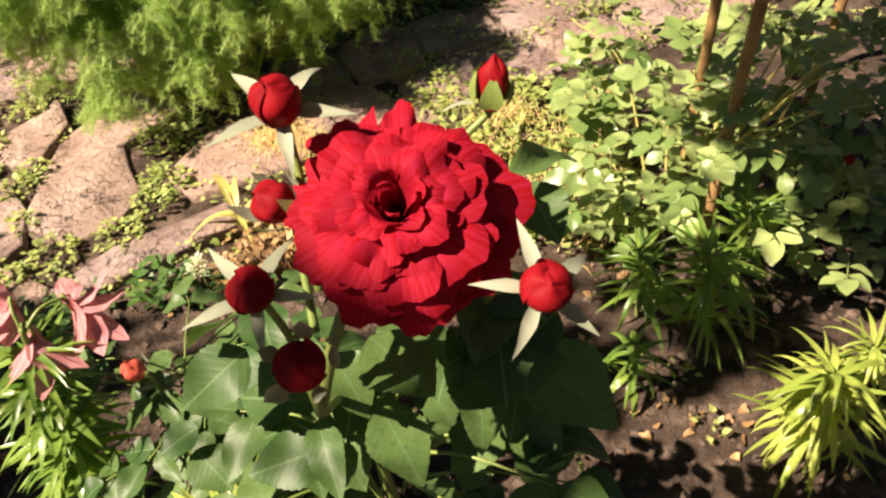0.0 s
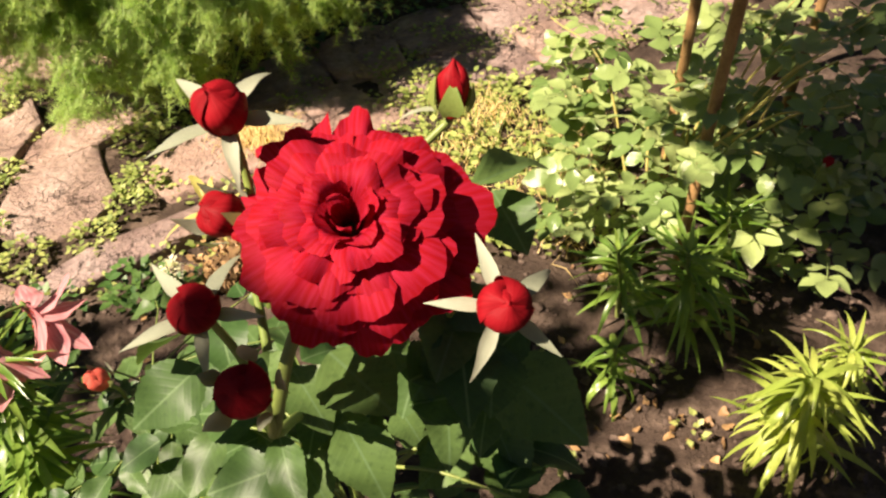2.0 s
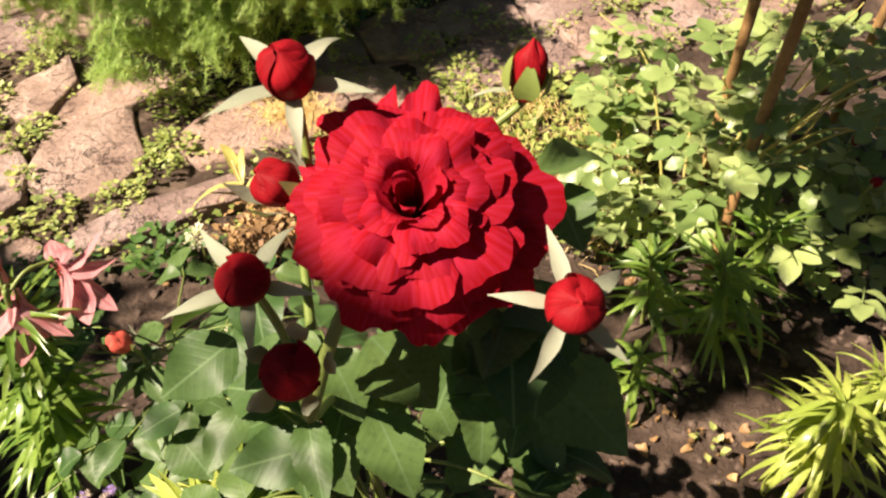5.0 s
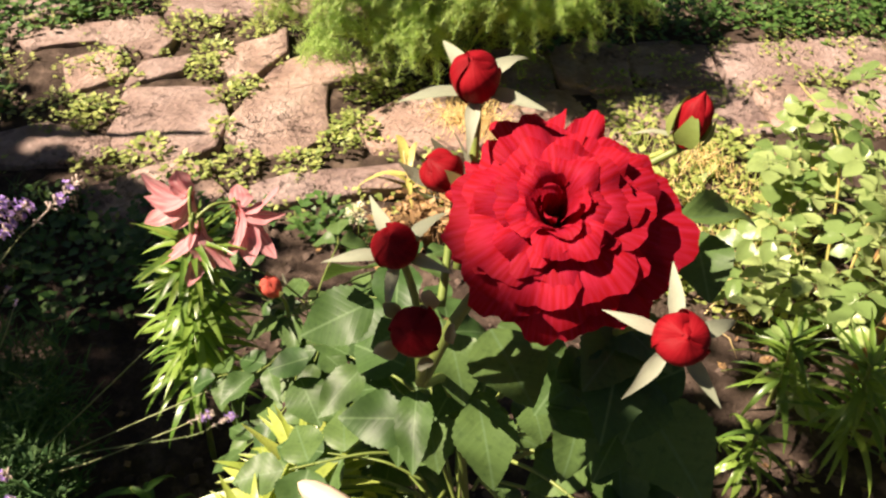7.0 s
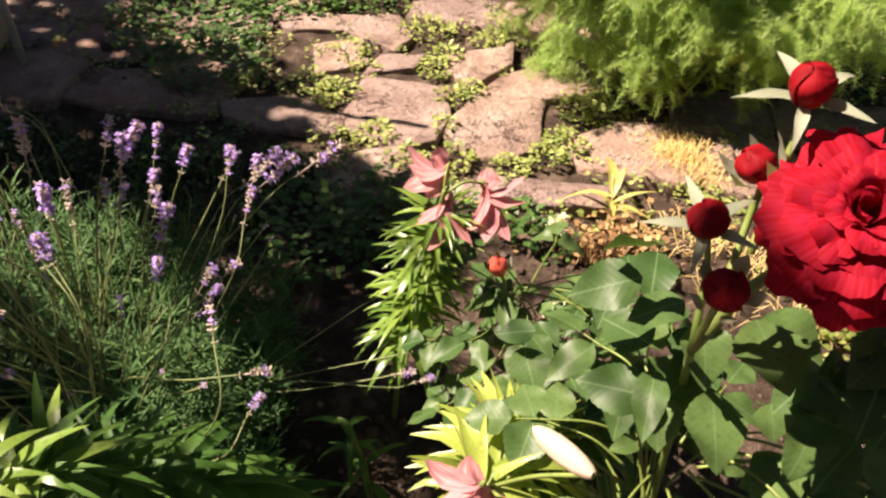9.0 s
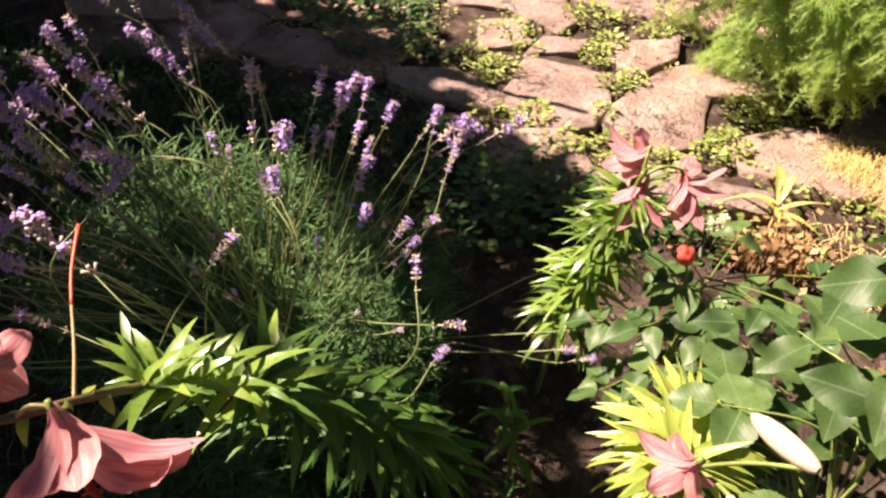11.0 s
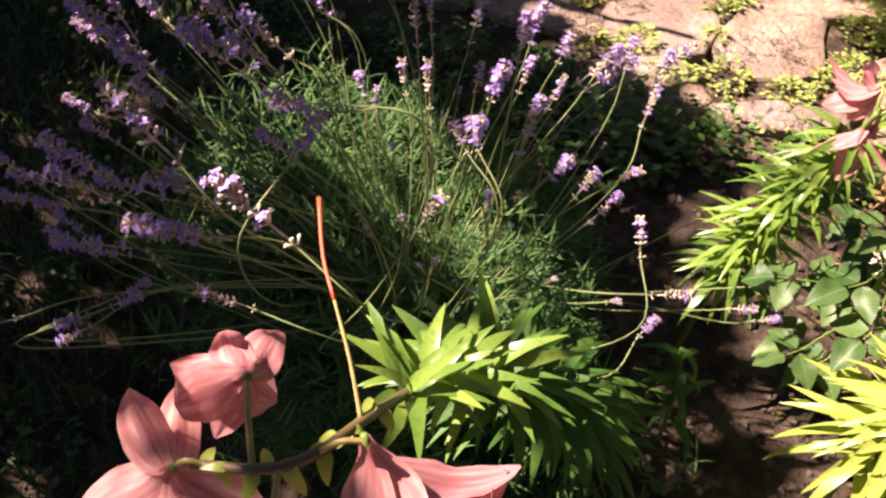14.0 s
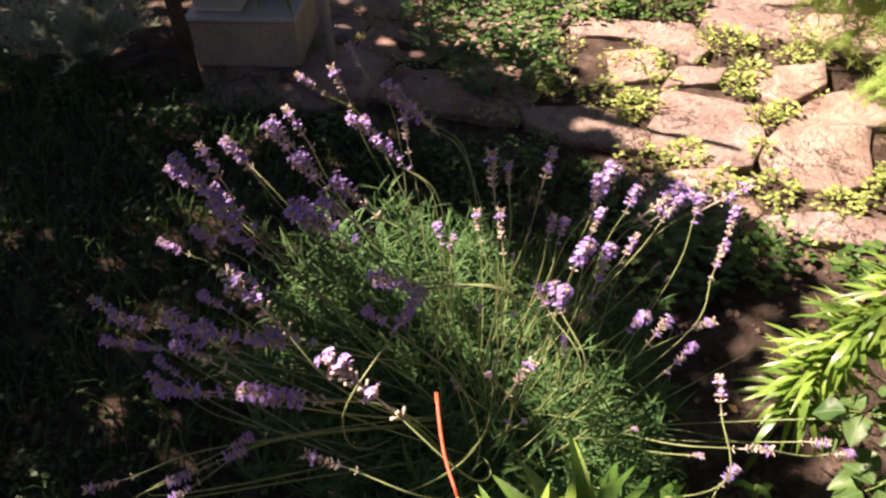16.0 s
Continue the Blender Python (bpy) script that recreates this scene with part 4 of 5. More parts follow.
# leaflets in the bloom's own shade
for x, y, z in ((0.085, 0.345, 0.765), (0.105, 0.34, 0.76), (0.13, 0.35, 0.755), (0.1, 0.325, 0.755), (0.12, 0.33, 0.735), (0.08, 0.325, 0.74), (0.14, 0.345, 0.73), (0.078, 0.36, 0.69), (0.1, 0.37, 0.69), (0.125, 0.37, 0.69), (0.062, 0.37, 0.65), (0.091, 0.36, 0.65), (0.124, 0.375, 0.63), (-0.014, 0.39, 0.65), (0.006, 0.385, 0.63), (0.036, 0.37, 0.61), (-0.044, 0.38, 0.57), (0.106, 0.36, 0.59), (-0.058, 0.41, 0.69), (-0.079, 0.405, 0.65)):
    foot = Vector((x, y, z))
    rose_leaf(rose, foot, foot + way_of(rnd.uniform(-2.6, -0.5), rnd.uniform(-0.3, 0.0)) * rnd.uniform(0.042, 0.055), rnd.uniform(0.03, 0.038), rnd)
for k in range(40):
    a, z = k * 2.4, rnd.uniform(0.22, 0.58)
    foot = Vector((0.01 + 0.03 * math.cos(a), 0.37 + 0.03 * math.sin(a), z))
    mid = foot + way_of(a, 0.2) * rnd.uniform(0.05, 0.11)
    stalk(rose, [foot, (foot + mid) / 2 + Vector((0, 0, 0.01)), mid], 0.0016, 0.001, name="leaf_stalk", sides=5)
    rose_leaflets(rose, mid, a, -0.1, rnd, (0, 0, 1))


for k in range(10):
    a = k * 2.4
    foot = Vector((-0.05 + rnd.uniform(-0.05, 0.05), 0.45 + rnd.uniform(-0.05, 0.05), rnd.uniform(0.34, 0.52)))
    stalk(rose, [(0.01, 0.39, foot.z - 0.12), ((foot.x + 0.01) / 2, (foot.y + 0.39) / 2, foot.z - 0.03), foot], 0.0016, 0.001, name="leaf_stalk", sides=5)
    rose_leaflets(rose, foot, a, -0.1, rnd, (0, 0, 1))


# ---- the small rose with one bud ----
small = thing("rose_bush", (-0.24, 0.6, 0.0), "small rose bush with one red bud and grey-green leaves", "rose")
stalk(small, [(-0.24, 0.62, -0.02), (-0.245, 0.59, 0.25), (-0.255, 0.565, 0.38)], 0.004, 0.003)
rose_bud(small, (-0.263, 0.552, 0.45), (-0.1, -0.3, 0.95), 0.0115, 0.3, 1.25, (-0.255, 0.565, 0.37), rnd, petals=CORAL_PETALS)
for k in range(44):
    a, z = k * 2.4, rnd.uniform(0.14, 0.4)
    foot = Vector((-0.243, 0.59, z))
    mid = foot + Vector((0.035, 0.01, 0)) + way_of(a, 0.15) * rnd.uniform(0.03, 0.14)
    stalk(small, [foot, (foot + mid) / 2 + Vector((0, 0, 0.008)), mid], 0.0014, 0.001, name="leaf_stalk", sides=5)
    rose_leaflets(small, mid, a, -0.15, rnd, (-0.3, -0.2, 1), 0.9)


# ---- lavender ----
lavender = thing("lavender", (-0.72, 0.24, 0.0), "grey-green lavender clump with violet flower spikes", "lavender")
needle = Geo().add([(-0.032, 0, 0), (0.032, 0, 0), (0.034, 0.6, 0.04), (-0.034, 0.6, 0.04), (0, 1, 0)], [(0, 1, 2, 3), (3, 2, 4)])
rnd = random.Random(17)
leaves = Geo()
for k in range(620):
    a, r = rnd.uniform(0, 6.283), math.sqrt(rnd.random())
    west = max(0.0, -math.cos(a) * r)
    foot = Vector((-0.73 + 0.12 * r * math.cos(a), 0.26 + 0.12 * r * math.sin(a), 0.0))
    tip = foot + Vector(((0.28 if math.cos(a) < 0 else 0.12) * r * math.cos(a), 0.23 * r * math.sin(a), rnd.uniform(0.1, 0.27) * (1 - 0.3 * r) + 0.15 * west))
    shoot = curve_points([foot, foot.lerp(tip, 0.5) + Vector((rnd.uniform(-0.02, 0.02), rnd.uniform(-0.02, 0.02), 0.05)), tip], 5)
    tube(leaves, shoot, 0.0014, 0.0008, 4)
    for i in range(3, len(shoot)):
        for j in range(5):
            way = way_of(rnd.uniform(0, 6.283), rnd.uniform(0.1, 1.0))
            stamp(leaves, needle, pose_along(shoot[i] + Vector((0, 0, rnd.uniform(-0.02, 0.01))), way, length=rnd.uniform(0.025, 0.048)))
for k in range(330):
    a, r = rnd.uniform(0, 6.283), math.sqrt(rnd.random())
    foot = Vector((-0.6 + 0.1 * r * math.cos(a), 0.2 + 0.17 * r * math.sin(a), 0.0))
    shoot = curve_points([foot, foot + Vector((0.01, 0, 0.08)), foot + Vector((rnd.uniform(-0.03, 0.08), rnd.uniform(-0.05, 0.05), rnd.uniform(0.14, 0.32)))], 5)
    for p in shoot[2:]:
        for j in range(5):
            stamp(leaves, needle, pose_along(p, way_of(rnd.uniform(0, 6.283), rnd.uniform(0.1, 1.0)), length=rnd.uniform(0.025, 0.048)))
tagged(part("foliage", leaves, LAVENDER, lavender, "narrow grey-green lavender leaves"), kind="stuff")


def spike(seed, faded):
    """A flower head one long along +y: loose whorls of calyces, some with open violet florets."""
    r, g = random.Random(seed), Geo()
    tube(g, [(0, -0.3, 0), (0, 0.4, 0), (0, 1, 0)], 0.016, 0.01, 5, 0)
    for i, y in enumerate((-0.18, 0.2, 0.36, 0.5, 0.62, 0.74, 0.85, 0.94)):
        blooming = r.random() < faded * (0.6 + 0.7 * max(0.0, y))
        for k in range(6 if i else 3):
            if r.random() < 0.15:
                continue
            a = k * 1.05 + i * 0.5 + r.uniform(-0.25, 0.25)
            out = Vector((math.cos(a), 1.1 + r.uniform(-0.4, 0.3), math.sin(a))).normalized()
            b = Vector((0, y + r.uniform(-0.03, 0.03), 0)) + 0.012 * Vector((math.cos(a), 0, math.sin(a)))
            n = r.uniform(0.08, 0.14)
            tube(g, [b, b + out * n * 0.5, b + out * n], 0.013, 0.024, 5, 0)
            if blooming and r.random() < 0.75:
                c, side = b + out * n, out.orthogonal().normalized()
                for q in range(5):
                    s = Matrix.Rotation(q * 1.257 + r.uniform(-0.3, 0.3), 3, out) @ side
                    t = out.cross(s) * r.uniform(0.022, 0.04)
                    lift = out * r.uniform(0.01, 0.05)
                    g.add([c, c + s * 0.04 + t + lift, c + s * r.uniform(0.055, 0.085) + lift * 0.6, c + s * 0.04 - t + lift], [(0, 1, 2, 3)], 1)
    return g.mesh("flower_spike", [CALYX, VIOLET])


SPIKES = [spike(1, 0.95), spike(2, 0.65), spike(7, 0.45), spike(4, 0.03), spike(5, 0.85), spike(6, 0.5)]


def lavender_stem(tip, neck, kind, rnd, root=None):
    """A stem that curves up to the flower head between neck and tip."""
    tip, neck = Vector(tip), Vector(neck)
    way = (tip - neck).normalized()
    east = neck.x > -0.68 and neck.y > 0.18
    root = root or (Vector((-0.67 + rnd.uniform(-0.05, 0.05), 0.24 + rnd.uniform(-0.05, 0.05), 0.14)) if east else Vector((-0.74 + rnd.uniform(-0.1, 0.1), 0.22 + rnd.uniform(-0.1, 0.1), 0.1)))
    span = (neck - root).length
    line = curve_points([root, root.lerp(neck - way * span * 0.3, 0.55) + Vector((rnd.uniform(-0.015, 0.015), rnd.uniform(-0.015, 0.015), rnd.uniform(0.0, 0.02))), neck - way * span * 0.16, neck], 6)
    part("flower_stem", tube(Geo(), line, 0.0011, 0.0008, 5), LAV_STEM, lavender)
    head = (tip - neck).length
    count = max(1, round(head / 0.05))
    for k in range(count):
        spikes = SPIKES[kind if kind == 3 or rnd.random() < 0.5 else (kind + 4 if kind < 2 else kind)]
        wide = 1.15 if head > 0.035 else 1.7
        piece("flower_spike", spikes, lavender, pose_along(neck.lerp(tip, k / count), way + Vector((rnd.uniform(-0.08, 0.08), rnd.uniform(-0.08, 0.08), 0)), (0.3, -0.5, 0.7), head / count, wide * rnd.uniform(0.9, 1.15)), "pale dried spike" if kind == 3 else "")


BACK_SPIKES = (
    (-1.051, 0.316, 0.615, -1.028, 0.322, 0.579, 3),
    (-1.053, 0.291, 0.593, -1.027, 0.291, 0.549, 3),
    (-1.078, 0.246, 0.588, -1.056, 0.264, 0.563, 2),
    (-0.987, 0.328, 0.577, -0.941, 0.348, 0.534, 1),
    (-0.952, 0.236, 0.587, -0.894, 0.258, 0.531, 1),
    (-0.918, 0.292, 0.578, -0.898, 0.283, 0.539, 3),
    (-1.011, 0.186, 0.596, -0.983, 0.190, 0.554, 2),
    (-0.994, 0.150, 0.600, -0.929, 0.171, 0.527, 1),
    (-1.135, 0.149, 0.501, -1.096, 0.163, 0.452, 2),
    (-1.072, 0.086, 0.559, -1.037, 0.091, 0.508, 2),
    (-1.057, 0.043, 0.551, -0.981, 0.079, 0.468, 0),
    (-0.871, 0.146, 0.579, -0.829, 0.166, 0.543, 1),
    (-0.797, 0.044, 0.640, -0.757, 0.069, 0.608, 1),
)
LAWN_SPIKES = (
    (-0.780, -0.038, 0.629, -0.732, -0.024, 0.584, 2),
    (-0.811, -0.056, 0.588, -0.794, -0.044, 0.569, 0),
    (-0.789, -0.096, 0.605, -0.756, -0.075, 0.574, 0),
    (-1.040, -0.111, 0.449, -1.009, -0.091, 0.413, 2),
    (-1.034, -0.121, 0.382, -0.994, -0.062, 0.347, 0),
    (-0.965, -0.088, 0.376, -0.937, -0.073, 0.349, 0),
    (-0.946, -0.105, 0.356, -0.903, -0.051, 0.325, 0),
    (-0.807, -0.026, 0.500, -0.779, 0.008, 0.483, 0),
    (-0.710, -0.083, 0.554, -0.675, -0.040, 0.536, 0),
    (-0.646, -0.027, 0.617, -0.590, -0.011, 0.582, 1),
    (-0.668, 0.041, 0.645, -0.642, 0.069, 0.635, 1),
    (-0.640, 0.071, 0.624, -0.638, 0.039, 0.599, 0),
    (-0.657, 0.025, 0.625, -0.637, 0.033, 0.609, 0),
)
PATH_SPIKES = (
    (-0.808, 0.248, 0.488, -0.797, 0.242, 0.468, 0),
    (-0.760, 0.291, 0.600, -0.737, 0.273, 0.556, 3),
    (-0.773, 0.326, 0.485, -0.750, 0.306, 0.445, 3),
    (-0.755, 0.399, 0.551, -0.747, 0.372, 0.510, 2),
    (-0.792, 0.302, 0.488, -0.775, 0.290, 0.458, 3),
    (-0.696, 0.357, 0.496, -0.692, 0.342, 0.474, 0),
    (-0.639, 0.361, 0.602, -0.643, 0.327, 0.562, 0),
    (-0.650, 0.345, 0.596, -0.638, 0.324, 0.559, 1),
    (-0.668, 0.599, 0.422, -0.697, 0.555, 0.381, 1),
    (-0.564, 0.425, 0.570, -0.561, 0.411, 0.546, 0),
    (-0.597, 0.654, 0.439, -0.634, 0.612, 0.397, 2),
    (-0.523, 0.428, 0.574, -0.512, 0.383, 0.513, 1),
    (-0.630, 0.369, 0.483, -0.625, 0.331, 0.441, 0),
)
BED_SPIKES = (
    (-0.589, 0.194, 0.580, -0.571, 0.189, 0.561, 0),
    (-0.610, 0.262, 0.427, -0.602, 0.252, 0.412, 0),
    (-0.526, 0.339, 0.463, -0.532, 0.317, 0.440, 1),
    (-0.477, 0.306, 0.484, -0.488, 0.281, 0.462, 0),
    (-0.429, 0.255, 0.529, -0.413, 0.239, 0.507, 2),
    (-0.361, 0.260, 0.470, -0.387, 0.247, 0.460, 3),
    (-0.383, 0.260, 0.414, -0.387, 0.244, 0.399, 0),
    (-0.547, 0.120, 0.567, -0.547, 0.094, 0.547, 3),
    (-0.587, 0.118, 0.540, -0.585, 0.114, 0.532, 3),
    (-0.750, -0.165, 0.450, -0.746, -0.141, 0.445, 0),
    (-0.782, -0.228, 0.471, -0.775, -0.193, 0.461, 3),
    (-0.733, -0.093, 0.448, -0.740, -0.116, 0.445, 0),
    (-0.644, -0.069, 0.518, -0.612, -0.046, 0.501, 3),
)
for row in BACK_SPIKES + LAWN_SPIKES + PATH_SPIKES + BED_SPIKES:
    lavender_stem(row[:3], row[3:6], row[6], rnd)
    if row[6] < 2 and rnd.random() < (0.75 if row[0] < -0.7 else 0.3):
        aside = Vector((rnd.uniform(-0.016, 0.016), rnd.uniform(-0.016, 0.016), rnd.uniform(-0.02, 0.005)))
        lavender_stem(Vector(row[:3]) + aside * 1.3, Vector(row[3:6]) + aside, rnd.choice((0, 1)), rnd)
for x, y, z, kind in ((-0.679, 0.414, 0.56, 0), (-0.605, 0.463, 0.525, 1), (-0.522, 0.272, 0.528, 0), (-0.7, 0.337, 0.515, 2), (-0.56, 0.199, 0.65, 0), (-0.563, 0.181, 0.602, 0), (-0.718, 0.274, 0.615, 3), (-0.64, 0.42, 0.54, 0), (-0.66, 0.38, 0.52, 1), (-0.58, 0.33, 0.56, 2), (-0.48, 0.34, 0.5, 3)):
    tip = Vector((x, y, z))
    lavender_stem(tip, tip - (tip - Vector((-0.68, 0.25, 0.2))).normalized() * rnd.uniform(0.03, 0.042), kind, rnd)
# thin stems with spent or budding tips between the full spikes
for k in range(20):
    row = rnd.choice(PATH_SPIKES + BED_SPIKES[:9])
    root = Vector((-0.66 + rnd.uniform(-0.05, 0.05), 0.24 + rnd.uniform(-0.05, 0.05), 0.14))
    tip = root.lerp(Vector(row[:3]), rnd.uniform(0.7, 1.0)) + Vector((rnd.uniform(-0.05, 0.05), rnd.uniform(-0.05, 0.05), rnd.uniform(-0.03, 0.02)))
    lavender_stem(tip, tip.lerp(root, 0.04), rnd.choice((3, 3, 2)), rnd, root)
# low stray spikes towards the path lily
for tip, head, kind in (((-0.341, 0.493, 0.25), 0.03, 2), ((-0.346, 0.528, 0.26), 0.02, 0), ((-0.311, 0.497, 0.25), 0.028, 1), ((-0.44, 0.61, 0.25), 0.025, 0)):
    lavender_stem(tip, Vector(tip) - Vector((0.2, 0.1, 0.12)).normalized() * head, kind, rnd, Vector((-0.58, 0.36, 0.16)))
# more shaded spikes leaning over the lawn
for x, y, z in ((-1.25, 0.2, 0.42), (-1.28, 0.11, 0.4), (-1.16, 0.12, 0.42), (-1.18, 0.03, 0.36), (-0.95, 0.03, 0.46), (-0.91, -0.04, 0.44), (-1.09, -0.09, 0.36), (-0.9, -0.11, 0.4), (-1.05, 0.08, 0.43), (-1.12, 0.06, 0.4)):
    tip = Vector((x, y, z))
    lavender_stem(tip, tip - (tip - Vector((-0.72, 0.24, 0.2))).normalized() * rnd.uniform(0.04, 0.06), rnd.choice((0, 0, 0, 2)), rnd)


# ---- feathery asparagus bush ----
asparagus = thing("asparagus_bush", (-0.47, 1.86, 0.0), "feathery light green asparagus bush overhanging the path", "asparagus")
rnd = random.Random(31)
FINE = Geo().add([(-0.035, 0, 0), (0.035, 0, 0), (0, 1, 0)], [(0, 1, 2)])
for k in range(104):
    low = k >= 74
    a = rnd.uniform(3.3, 6.1) if low else rnd.uniform(0, 6.283)
    reach = rnd.uniform(0.35, 0.55) if low else rnd.uniform(0.25, 0.6)
    foot = Vector((-0.55 + rnd.uniform(-0.15, 0.15), 1.95 + rnd.uniform(-0.1, 0.1), 0.0))
    tip = foot + Vector((reach * math.cos(a), 0.72 * reach * math.sin(a), rnd.uniform(0.12, 0.36) if low else rnd.uniform(0.2, 0.54)))
    line = curve_points([foot, foot.lerp(tip, 0.55) + Vector((0, 0, 0.16)), tip], 9)
    g = tube(Geo(), line, 0.0028, 0.001, 5)
    for i in range(6, len(line)):
        for j in range(5):
            way = way_of(rnd.uniform(0, 6.283), rnd.uniform(-0.5, 0.6))
            n = 0.16 * (1 - 0.6 * i / len(line)) * rnd.uniform(0.7, 1.2)
            end = line[i] + way * n - Vector((0, 0, 0.03))
            twig = curve_points([line[i], line[i] + way * n * 0.6, end], 5)
            tube(g, twig, 0.0009, 0.0006, 3)
            for p in twig[1:]:
                for q in range(8):
                    stamp(g, FINE, pose_along(p, way_of(rnd.uniform(0, 6.283), rnd.uniform(-0.6, 1.0)), length=rnd.uniform(0.016, 0.03)))
    part("frond", g, FEATHER, asparagus)


# ---- rose bush with tall canes ----
tall = thing("rose_bush", (0.62, 1.25, 0.0), "tall rose bush with thorny tan canes and pale oval leaves", "rose")
rnd = random.Random(41)


def spray(seed):
    """A compound leaf one long along +y: a stalk with five oval leaflets."""
    r, g = random.Random(seed), Geo()
    tube(g, [(0, 0, 0), (0, 0.3, 0.03), (0, 0.62, 0)], 0.012, 0.008, 4)
    for y, a, n in ((0.22, 1.2, 0.36), (0.22, -1.2, 0.36), (0.5, 1.05, 0.4), (0.5, -1.05, 0.4), (0.62, 0.0, 0.44)):
        leaf = blade(lambda v: 0.36 * math.sin(math.pi * min(1, max(0.004, v)) ** 0.85) ** 0.75 * (1 - 0.12 * v), 8, 4, droop=r.uniform(0.1, 0.7), fold=r.uniform(0.03, 0.18), wave=0.1, seed=seed)
        stamp(g, leaf, pose_along((0.02 * math.sin(a), y, 0.015), (math.sin(a), math.cos(a), r.uniform(-0.35, 0.25)), (r.uniform(-0.35, 0.35), r.uniform(-0.35, 0.35), 1), n))
    return g.mesh("compound_leaf", BUSH_LEAF)


SPRAYS = [spray(i) for i in range(5)]
canes = [((0.585, 1.25, 0), (0.575, 1.235, 0.4), (0.57, 1.235, 1.35)), ((0.57, 1.06, 0), (0.565, 1.055, 0.45), (0.57, 1.04, 1.3)), ((0.9, 1.42, 0), (0.9, 1.4, 0.5), (0.88, 1.36, 1.3))]
LOW_SPRAYS = ((0.46, 1.08, 0.63), (0.51, 1.07, 0.64), (0.49, 1.1, 0.66))
for pts in canes:
    line = stalk(tall, pts, 0.0108, 0.009, CANE, "cane")
    for k in range(9):
        p = line[rnd.randrange(2, len(line) - 1)]
        way = way_of(rnd.uniform(0, 6.283), 0.1)
        part("thorn", tube(Geo(), [p + way * 0.006, p + way * 0.011, p + way * 0.016 - Vector((0, 0, 0.004))], 0.003, 0.0004, 5), CANE, tall)
for k in range(290):
    x, y, z = rnd.uniform(0.34, 1.05), rnd.uniform(0.95, 1.55), rnd.uniform(0.05, 0.38)
    if x + 0.4 * (y - 1.2) > 1.02 or (x < 0.42 and z > 0.3):
        continue
    foot = Vector((x, y, z))
    piece("leaf", SPRAYS[rnd.randrange(5)], tall, pose_along(foot, way_of(rnd.uniform(0, 6.283), rnd.uniform(-0.3, 0.3)), (rnd.uniform(-0.75, 0.45), rnd.uniform(-0.75, 0.4), 1), rnd.uniform(0.075, 0.12)))
for k in range(18):
    end = Vector((rnd.uniform(0.36, 0.95), rnd.uniform(0.95, 1.5), rnd.uniform(0.25, 0.45)))
    stalk(tall, [(0.62 + rnd.uniform(-0.1, 0.1), 1.25, 0.0), Vector((0.62, 1.25, 0.15)).lerp(end, 0.6), end], 0.003, 0.0014, YELLOW, "shoot")
# Unseen leaves at the cane tops, added to shade the bed beyond.
for k in range(36):
    foot = Vector((rnd.uniform(0.45, 1.05), rnd.uniform(1.05, 1.5), rnd.uniform(1.02, 1.4)))
    piece("leaf", SPRAYS[rnd.randrange(5)], tall, pose_along(foot, way_of(rnd.uniform(0, 6.283), rnd.uniform(-0.5, 0.3)), (0, 0, 1), rnd.uniform(0.1, 0.15)))
for foot in LOW_SPRAYS:
    foot = Vector(foot)
    stalk(tall, [(0.575, 1.235, foot.z + 0.02), (foot + Vector((0.575, 1.235, foot.z + 0.06))) / 2, foot], 0.002, 0.0014, STEM, "shoot", 5)
    for turn in (-0.7, 0.5):
        piece("leaf", SPRAYS[rnd.randrange(5)], tall, pose_along(foot, way_of(-1.6 + turn, -0.2), (0.5, 0.2, 1), rnd.uniform(0.09, 0.11)))
for at in ((0.758, 1.1, 0.3), (0.746, 0.99, 0.3)):
    rose_bud(tall, at, (0, -0.3, 0.9), 0.008, 0.3, 1.2, (at[0] + 0.02, at[1] + 0.04, 0.2), rnd)
stake = single("plant_stake", tube(Geo(), [(1.03, 1.72, -0.03), (1.03, 1.72, 0.6), (1.03, 1.72, 1.2)], 0.012, 0.012, 10), BARK, "dark slim wooden plant stake in the bed", "stake")


# ---- withered and small plants by the path ----
rnd = random.Random(61)
wither = thing("lily_shoot", (-0.34, 1.24, 0.0), "withering yellow lily shoot with long curled leaves", "lily", "lilies in the bed")
line = stalk(wither, [(-0.34, 1.24, -0.01), (-0.345, 1.26, 0.05), (-0.37, 1.3, 0.1)], 0.003, 0.002, STRAW)
for tip in ((-0.47, 1.235, 0.06), (-0.43, 1.42, 0.12), (-0.27, 1.24, 0.06), (-0.4, 1.24, 0.08), (-0.36, 1.35, 0.14), (-0.28, 1.31, 0.1), (-0.31, 1.18, 0.05), (-0.45, 1.3, 0.05), (-0.24, 1.27, 0.05)):
    foot = line[rnd.randrange(3, 14)]
    piece("leaf", LILY_MESH[YELLOW][rnd.randrange(5)], wither, pose_along(foot, Vector(tip) - foot + Vector((0, 0, 0.03)), length=(Vector(tip) - foot).length * 1.15, wide=0.75))


def hair(g, x, y, reach, height, count, width, rnd, low=0.0):
    """Thin dry blades sprawling from one place."""
    for _ in range(count):
        a, n = rnd.uniform(0, 6.283), reach * rnd.uniform(0.3, 1)
        b = Vector((x + rnd.gauss(0, reach * 0.3), y + rnd.gauss(0, reach * 0.3), ground_z(x, y) + low))
        e = Vector((math.cos(a), math.sin(a), 0))
        s = Vector((-math.sin(a), math.cos(a), 0)) * width
        m = b + e * n * 0.5 + Vector((0, 0, height * rnd.uniform(0.4, 1)))
        g.add([b - s, b + s, m + s, m - s, b + e * n + Vector((0, 0, height * rnd.uniform(0, 0.5)))], [(0, 1, 2, 3), (3, 2, 4)])


